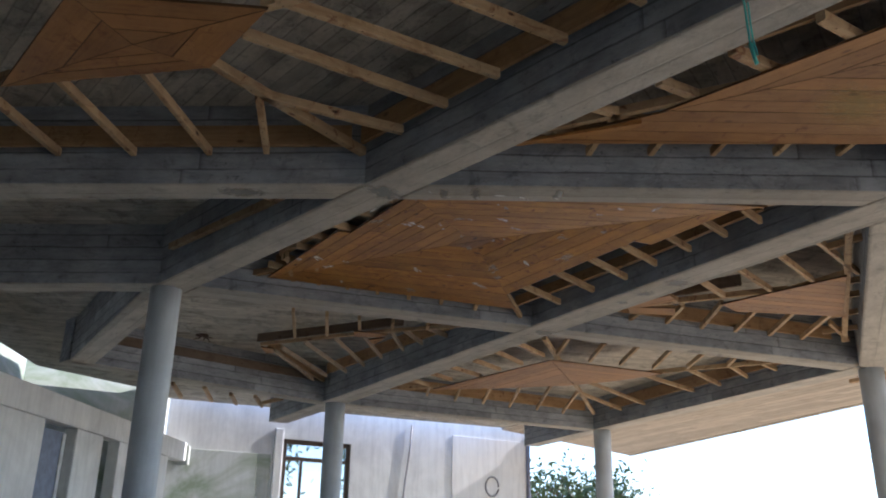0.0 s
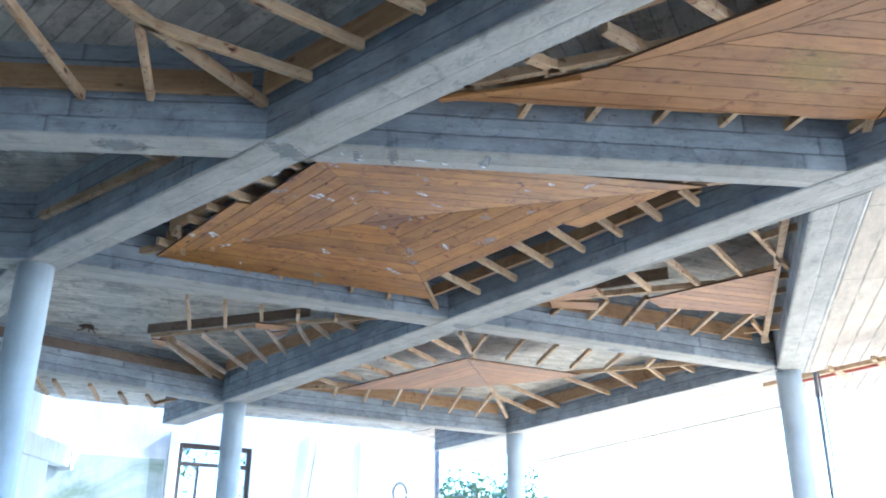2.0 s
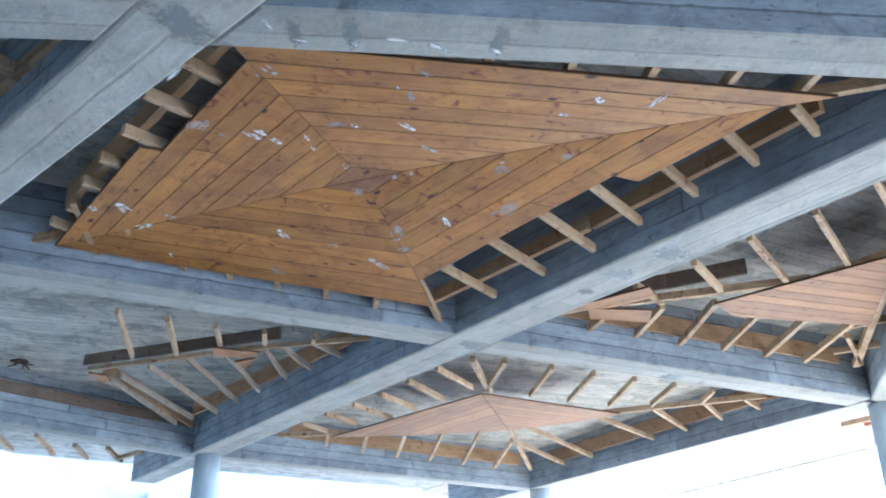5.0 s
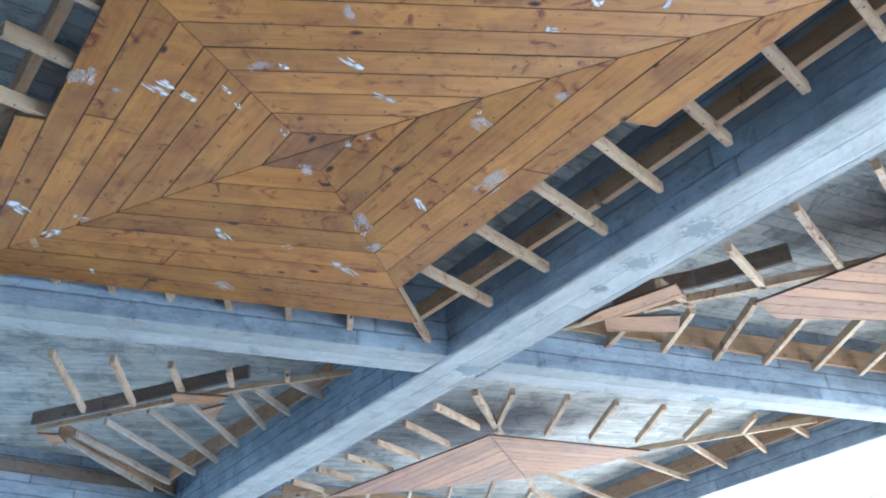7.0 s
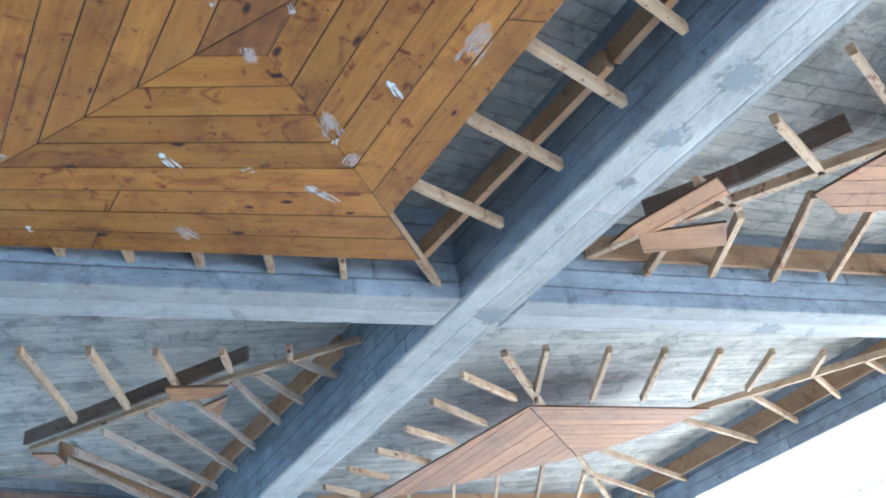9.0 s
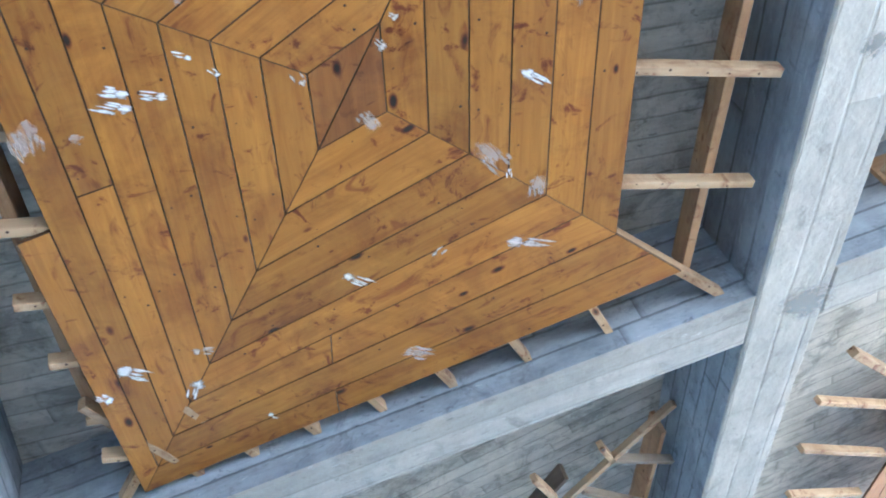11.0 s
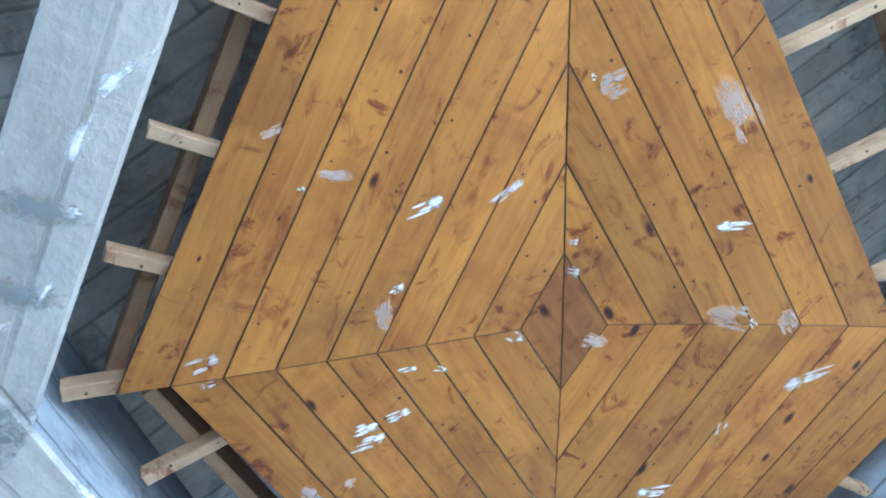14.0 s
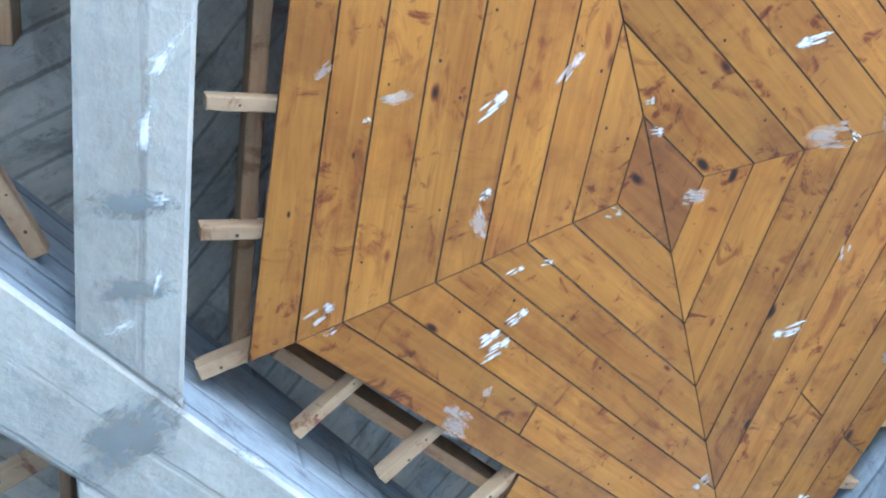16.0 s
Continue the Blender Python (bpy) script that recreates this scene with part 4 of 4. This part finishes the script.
# iron stub in the slab of the left far bay
hook = thing("ceiling_hook", "rusted iron hook with frayed wires in the slab", "hook", (-2.45, 13.10, SLAB_Z))
part("plate", prism(bmesh.new(), [(0.09 * math.cos(a * math.tau / 9) * random.uniform(0.7, 1.2), 0.09 * math.sin(a * math.tau / 9) * random.uniform(0.7, 1.2)) for a in range(9)], -0.02, -0.001), IRON, hook)
for a in range(5):
    tube("wire", [(0, 0, -0.005), (0.06 * math.cos(a * 1.4), 0.06 * math.sin(a * 1.4), -0.04), (0.13 * math.cos(a * 1.4 + 0.4), 0.13 * math.sin(a * 1.4 + 0.4), -0.03 - 0.02 * a)], 0.008, IRON, hook, 6)


# ---- dried plaster smears on the boards, each a few ragged streaks ----
def smear(x, y, long, wide, turn, mat, label):
    """One wipe of plaster: a ragged dab at its head, streaks trailing off along +x."""
    m = pose(x, y, BOARD_Z + rise((x, y)), 0, 0, turn)
    bm = bmesh.new()
    rim = bm.verts.layers.float.new("rim")
    low = [0.0022]

    def dab(cx, cy, rx, ry, edge, k=14):
        rings = []
        for f, v in ((1.0, 0.0), (0.62, edge), (0.25, 0.95)):
            ring_ = []
            for i in range(k):
                j = random.uniform(0.72, 1.12)
                q = bm.verts.new((cx + rx * f * j * math.cos(i * math.tau / k), cy + ry * f * j * math.sin(i * math.tau / k), 0))
                q[rim] = v
                ring_.append(q)
            rings.append(ring_)
        mid = bm.verts.new((cx, cy, 0))
        mid[rim] = 1.0
        fresh = [q for r in rings for q in r] + [mid]
        for r0, r1 in zip(rings, rings[1:]):
            for i in range(k):
                bm.faces.new((r0[i], r0[(i + 1) % k], r1[(i + 1) % k], r1[i]))
        for i in range(k):
            bm.faces.new((rings[-1][i], rings[-1][(i + 1) % k], mid))
        for q in fresh:
            q.co.z = rise((m @ q.co).xy) - rise((x, y)) - low[0]
        low[0] += 0.0002

    full = mat is PALE_SMEAR
    body = 0.72 if full else 0.45
    dab(long * body * 0.55, 0, long * body * 0.62, wide * 0.52, 0.8 if full else 0.65)
    for _ in range(5 if long > 0.09 else 3):
        reach_ = random.uniform(0.75, 1.12) * long
        start = long * body * random.uniform(0.4, 0.8)
        dab((start + reach_) / 2, random.uniform(-0.42, 0.42) * wide, (reach_ - start) / 2, wide * random.uniform(0.06, 0.12) + 0.002, 0.75, 8)
    part("plaster_smear", bm, mat, main, label, m)


# each: head x, y, length, width, direction
DRIED = (
    (1.64, 7.22, 0.031, 0.024, -138), (1.72, 7.61, 0.130, 0.059, -131), (1.44, 7.60, 0.061, 0.044, -130), (1.05, 7.79, 0.110, 0.041, -124), (0.98, 7.70, 0.100, 0.046, -121),
    (0.95, 7.75, 0.136, 0.050, -119), (1.19, 7.75, 0.068, 0.026, -120), (1.20, 7.85, 0.052, 0.028, -98), (1.41, 8.17, 0.081, 0.045, -110), (2.18, 7.87, 0.025, 0.025, 78),
    (1.90, 8.50, 0.143, 0.053, 68), (0.90, 8.74, 0.145, 0.052, 72), (1.65, 8.82, 0.051, 0.024, 121), (0.15, 8.72, 0.141, 0.089, 145), (0.03, 8.42, 0.151, 0.085, 75),
    (0.17, 9.09, 0.061, 0.041, 66), (2.53, 7.24, 0.046, 0.085, -37), (-0.12, 8.54, 0.095, 0.062, -96))
WIPED = (
    (1.84, 7.82, 0.130, 0.048, -148), (1.11, 7.17, 0.116, 0.052, -128), (1.00, 7.13, 0.058, 0.034, 58), (1.35, 8.07, 0.083, 0.040, -81), (1.62, 8.15, 0.069, 0.053, -96),
    (1.71, 8.09, 0.045, 0.041, -100), (1.44, 9.09, 0.214, 0.086, 54), (1.19, 8.94, 0.081, 0.049, 1), (0.25, 8.59, 0.100, 0.058, 56), (2.78, 7.29, 0.181, 0.048, -74),
    (2.38, 7.37, 0.067, 0.050, 3))
FILMED = (
    (1.73, 7.06, 0.069, 0.033, 49), (1.71, 7.34, 0.123, 0.049, -108), (1.28, 7.60, 0.132, 0.068, -23), (1.41, 8.37, 0.118, 0.071, -89), (2.14, 7.91, 0.110, 0.102, 44),
    (2.32, 8.25, 0.244, 0.127, 122), (1.63, 8.64, 0.197, 0.109, 87), (1.72, 8.92, 0.133, 0.090, 125), (0.74, 7.53, 0.146, 0.074, 133), (0.75, 7.66, 0.054, 0.052, 56),
    (0.80, 9.24, 0.159, 0.088, 65), (0.68, 7.53, 0.125, 0.090, 122), (2.47, 7.78, 0.078, 0.079, -29))
for row in DRIED:
    smear(*row, SMEAR, "dried white plaster")
for row in WIPED:
    smear(*row, THIN_SMEAR, "wiped pale plaster")
for row in FILMED:
    smear(*row, PALE_SMEAR, "thin pale plaster film")


# ---- nail heads: two across each board, at every other batten, in one mesh ----
bm = bmesh.new()
rnd = random.Random(5)
for k in range(1, RINGS + 1):
    for i in range(4):
        a, b, c, d = corner(i, k), corner(i + 1, k), corner(i + 1, k - 1), corner(i, k - 1)
        steps = max(1, int((b - a).length / 0.42))
        for j in range(steps):
            for side in (0.22, 0.78):
                f = (j + rnd.uniform(0.35, 0.65)) / steps
                q = a.lerp(b, f).lerp(d.lerp(c, f), side)
                if rnd.random() < 0.45 or (k >= 7 and i in (1, 3)):
                    continue
                r = rnd.uniform(0.003, 0.006)
                ring = [bm.verts.new((q.x + r * math.cos(h * math.tau / 6), q.y + r * math.sin(h * math.tau / 6), BOARD_Z + rise(q) - 0.0025)) for h in range(6)]
                bm.faces.new(ring[::-1])
tagged(part("nail_heads", bm, IRON, main, "", pose(0, 0, 0)), "small dark rusted nail heads", kind="stuff")


# ---- cement repairs under the beams ----
def repair(x, y, lx, ly, turn):
    bm = bmesh.new()
    rim = bm.verts.layers.float.new("rim")
    ring = [bm.verts.new((1.25 * lx * math.cos(a * math.tau / 18) * random.uniform(0.8, 1.1), 1.25 * ly * math.sin(a * math.tau / 18) * random.uniform(0.75, 1.15), 0)) for a in range(18)]
    mid = bm.verts.new((0, 0, -0.002))
    mid[rim] = 1.0
    for i in range(18):
        bm.faces.new((ring[i], ring[(i + 1) % 18], mid))
    tagged(part("cement_repair", bm, PATCH, None, "", pose(x, y, SOFFIT - 0.0005, 0, 0, turn)), "smooth darker cement repair under the concrete beam", "repair patch", "cement repairs")


for x, y, lx, ly, turn in ((0.84, 6.62, 0.14, 0.09, 45), (1.25, 6.64, 0.035, 0.085, 2), (1.46, 6.64, 0.035, 0.085, 2), (2.02, 6.66, 0.035, 0.085, 2), (-0.15, 6.62, 0.17, 0.07, 3),
                           (3.05, 8.95, 0.08, 0.10, 30), (3.28, 8.6, 0.12, 0.09, 30), (2.25, 10.45, 0.14, 0.1, 60), (2.9, 9.25, 0.05, 0.06, 0), (4.1, 11.3, 0.12, 0.08, 20)):
    repair(x, y, lx, ly, turn)


# ---- white paint splashed under the beam's edge ----
def splash(x, y, size, turn, aspect):
    bm = bmesh.new()
    rim = bm.verts.layers.float.new("rim")
    ring = [bm.verts.new((size * math.cos(a * math.tau / 20) * random.uniform(0.7, 1.15), size * aspect * math.sin(a * math.tau / 20) * random.uniform(0.6, 1.2), 0)) for a in range(20)]
    mid = bm.verts.new((0, 0, -0.002))
    mid[rim] = 1.0
    for i in range(20):
        bm.faces.new((ring[i], ring[(i + 1) % 20], mid))
    tagged(part("paint_splash", bm, SMEAR, None, "", pose(x, y, SOFFIT - 0.001, 0, 0, turn)), "dried white paint splashed under the concrete beam", "paint splash", "paint splashes")


for x, y, size, turn, aspect in ((1.634, 6.67, 0.10, 10, 0.35), (1.79, 6.71, 0.11, 35, 0.3), (1.471, 6.71, 0.05, 80, 0.5), (1.261, 6.69, 0.06, 15, 0.4),
                                 (1.15, 6.61, 0.07, 60, 0.3), (2.02, 6.72, 0.07, 30, 0.4), (0.73, 6.93, 0.13, 130, 0.25)):
    splash(x, y, size, turn, aspect)


# ---- trees beyond the wall and the open side ----
def tree(x, y, height, spread, seed):
    rnd = random.Random(seed)
    base = new("tree")
    base.location = (x, y, -0.16)
    bm = bmesh.new()

    def limb(p, d, ln, r, depth):
        q = p + d * ln
        u = d.cross(Vector((0.3, 0.9, 0.2))).normalized()
        v = d.cross(u)
        rings = [[bm.verts.new(c + (u * math.cos(i * math.tau / 7) + v * math.sin(i * math.tau / 7)) * rr) for i in range(7)] for c, rr in ((p, r), (p.lerp(q, 0.5) + u * 0.05 * ln, r * 0.8), (q, r * 0.62))]
        for r0, r1 in zip(rings, rings[1:]):
            for i in range(7):
                bm.faces.new((r0[i], r0[(i + 1) % 7], r1[(i + 1) % 7], r1[i]))
        tips.append(q)
        if depth:
            for _ in range(3):
                nd = (d + Vector((rnd.uniform(-1, 1), rnd.uniform(-1, 1), rnd.uniform(-0.1, 0.7))) * 0.75).normalized()
                limb(q, nd, ln * rnd.uniform(0.55, 0.8), r * 0.6, depth - 1)

    tips = []
    limb(Vector((0, 0, 0)), Vector((rnd.uniform(-0.06, 0.06), rnd.uniform(-0.06, 0.06), 1)).normalized(), height * 0.4, height * 0.03, 3)
    part("trunk", bm, BARK, base)
    bm = bmesh.new()
    for t in tips:
        if t.z < height * 0.35:
            continue
        for _ in range(26):
            c = t + Vector((rnd.gauss(0, 1), rnd.gauss(0, 1), rnd.gauss(0, 0.8))) * spread * 0.16
            n1 = Vector((rnd.gauss(0, 1), rnd.gauss(0, 1), rnd.gauss(0, 1))).normalized()
            n2 = n1.cross(Vector((rnd.gauss(0, 1), rnd.gauss(0, 1), rnd.gauss(0, 1)))).normalized()
            s = rnd.uniform(0.06, 0.13)
            bm.faces.new([bm.verts.new(c + n1 * a * s + n2 * b * s * 0.5) for a, b in ((-1, 0), (0, -1), (1.2, 0), (0, 1))])
    part("crown", bm, LEAF, base)
    return tagged(base, "small green tree outside, behind the white wall", "tree", "trees outside")


tree(-4.6, 25.6, 4.6, 2.6, 3)
tree(-1.5, 27.5, 4.2, 2.6, 5)
tree(5.6, 33.0, 4.4, 3.0, 8)
tree(4.2, 30.5, 3.6, 2.4, 11)
tree(7.0, 36.0, 4.0, 3.0, 14)
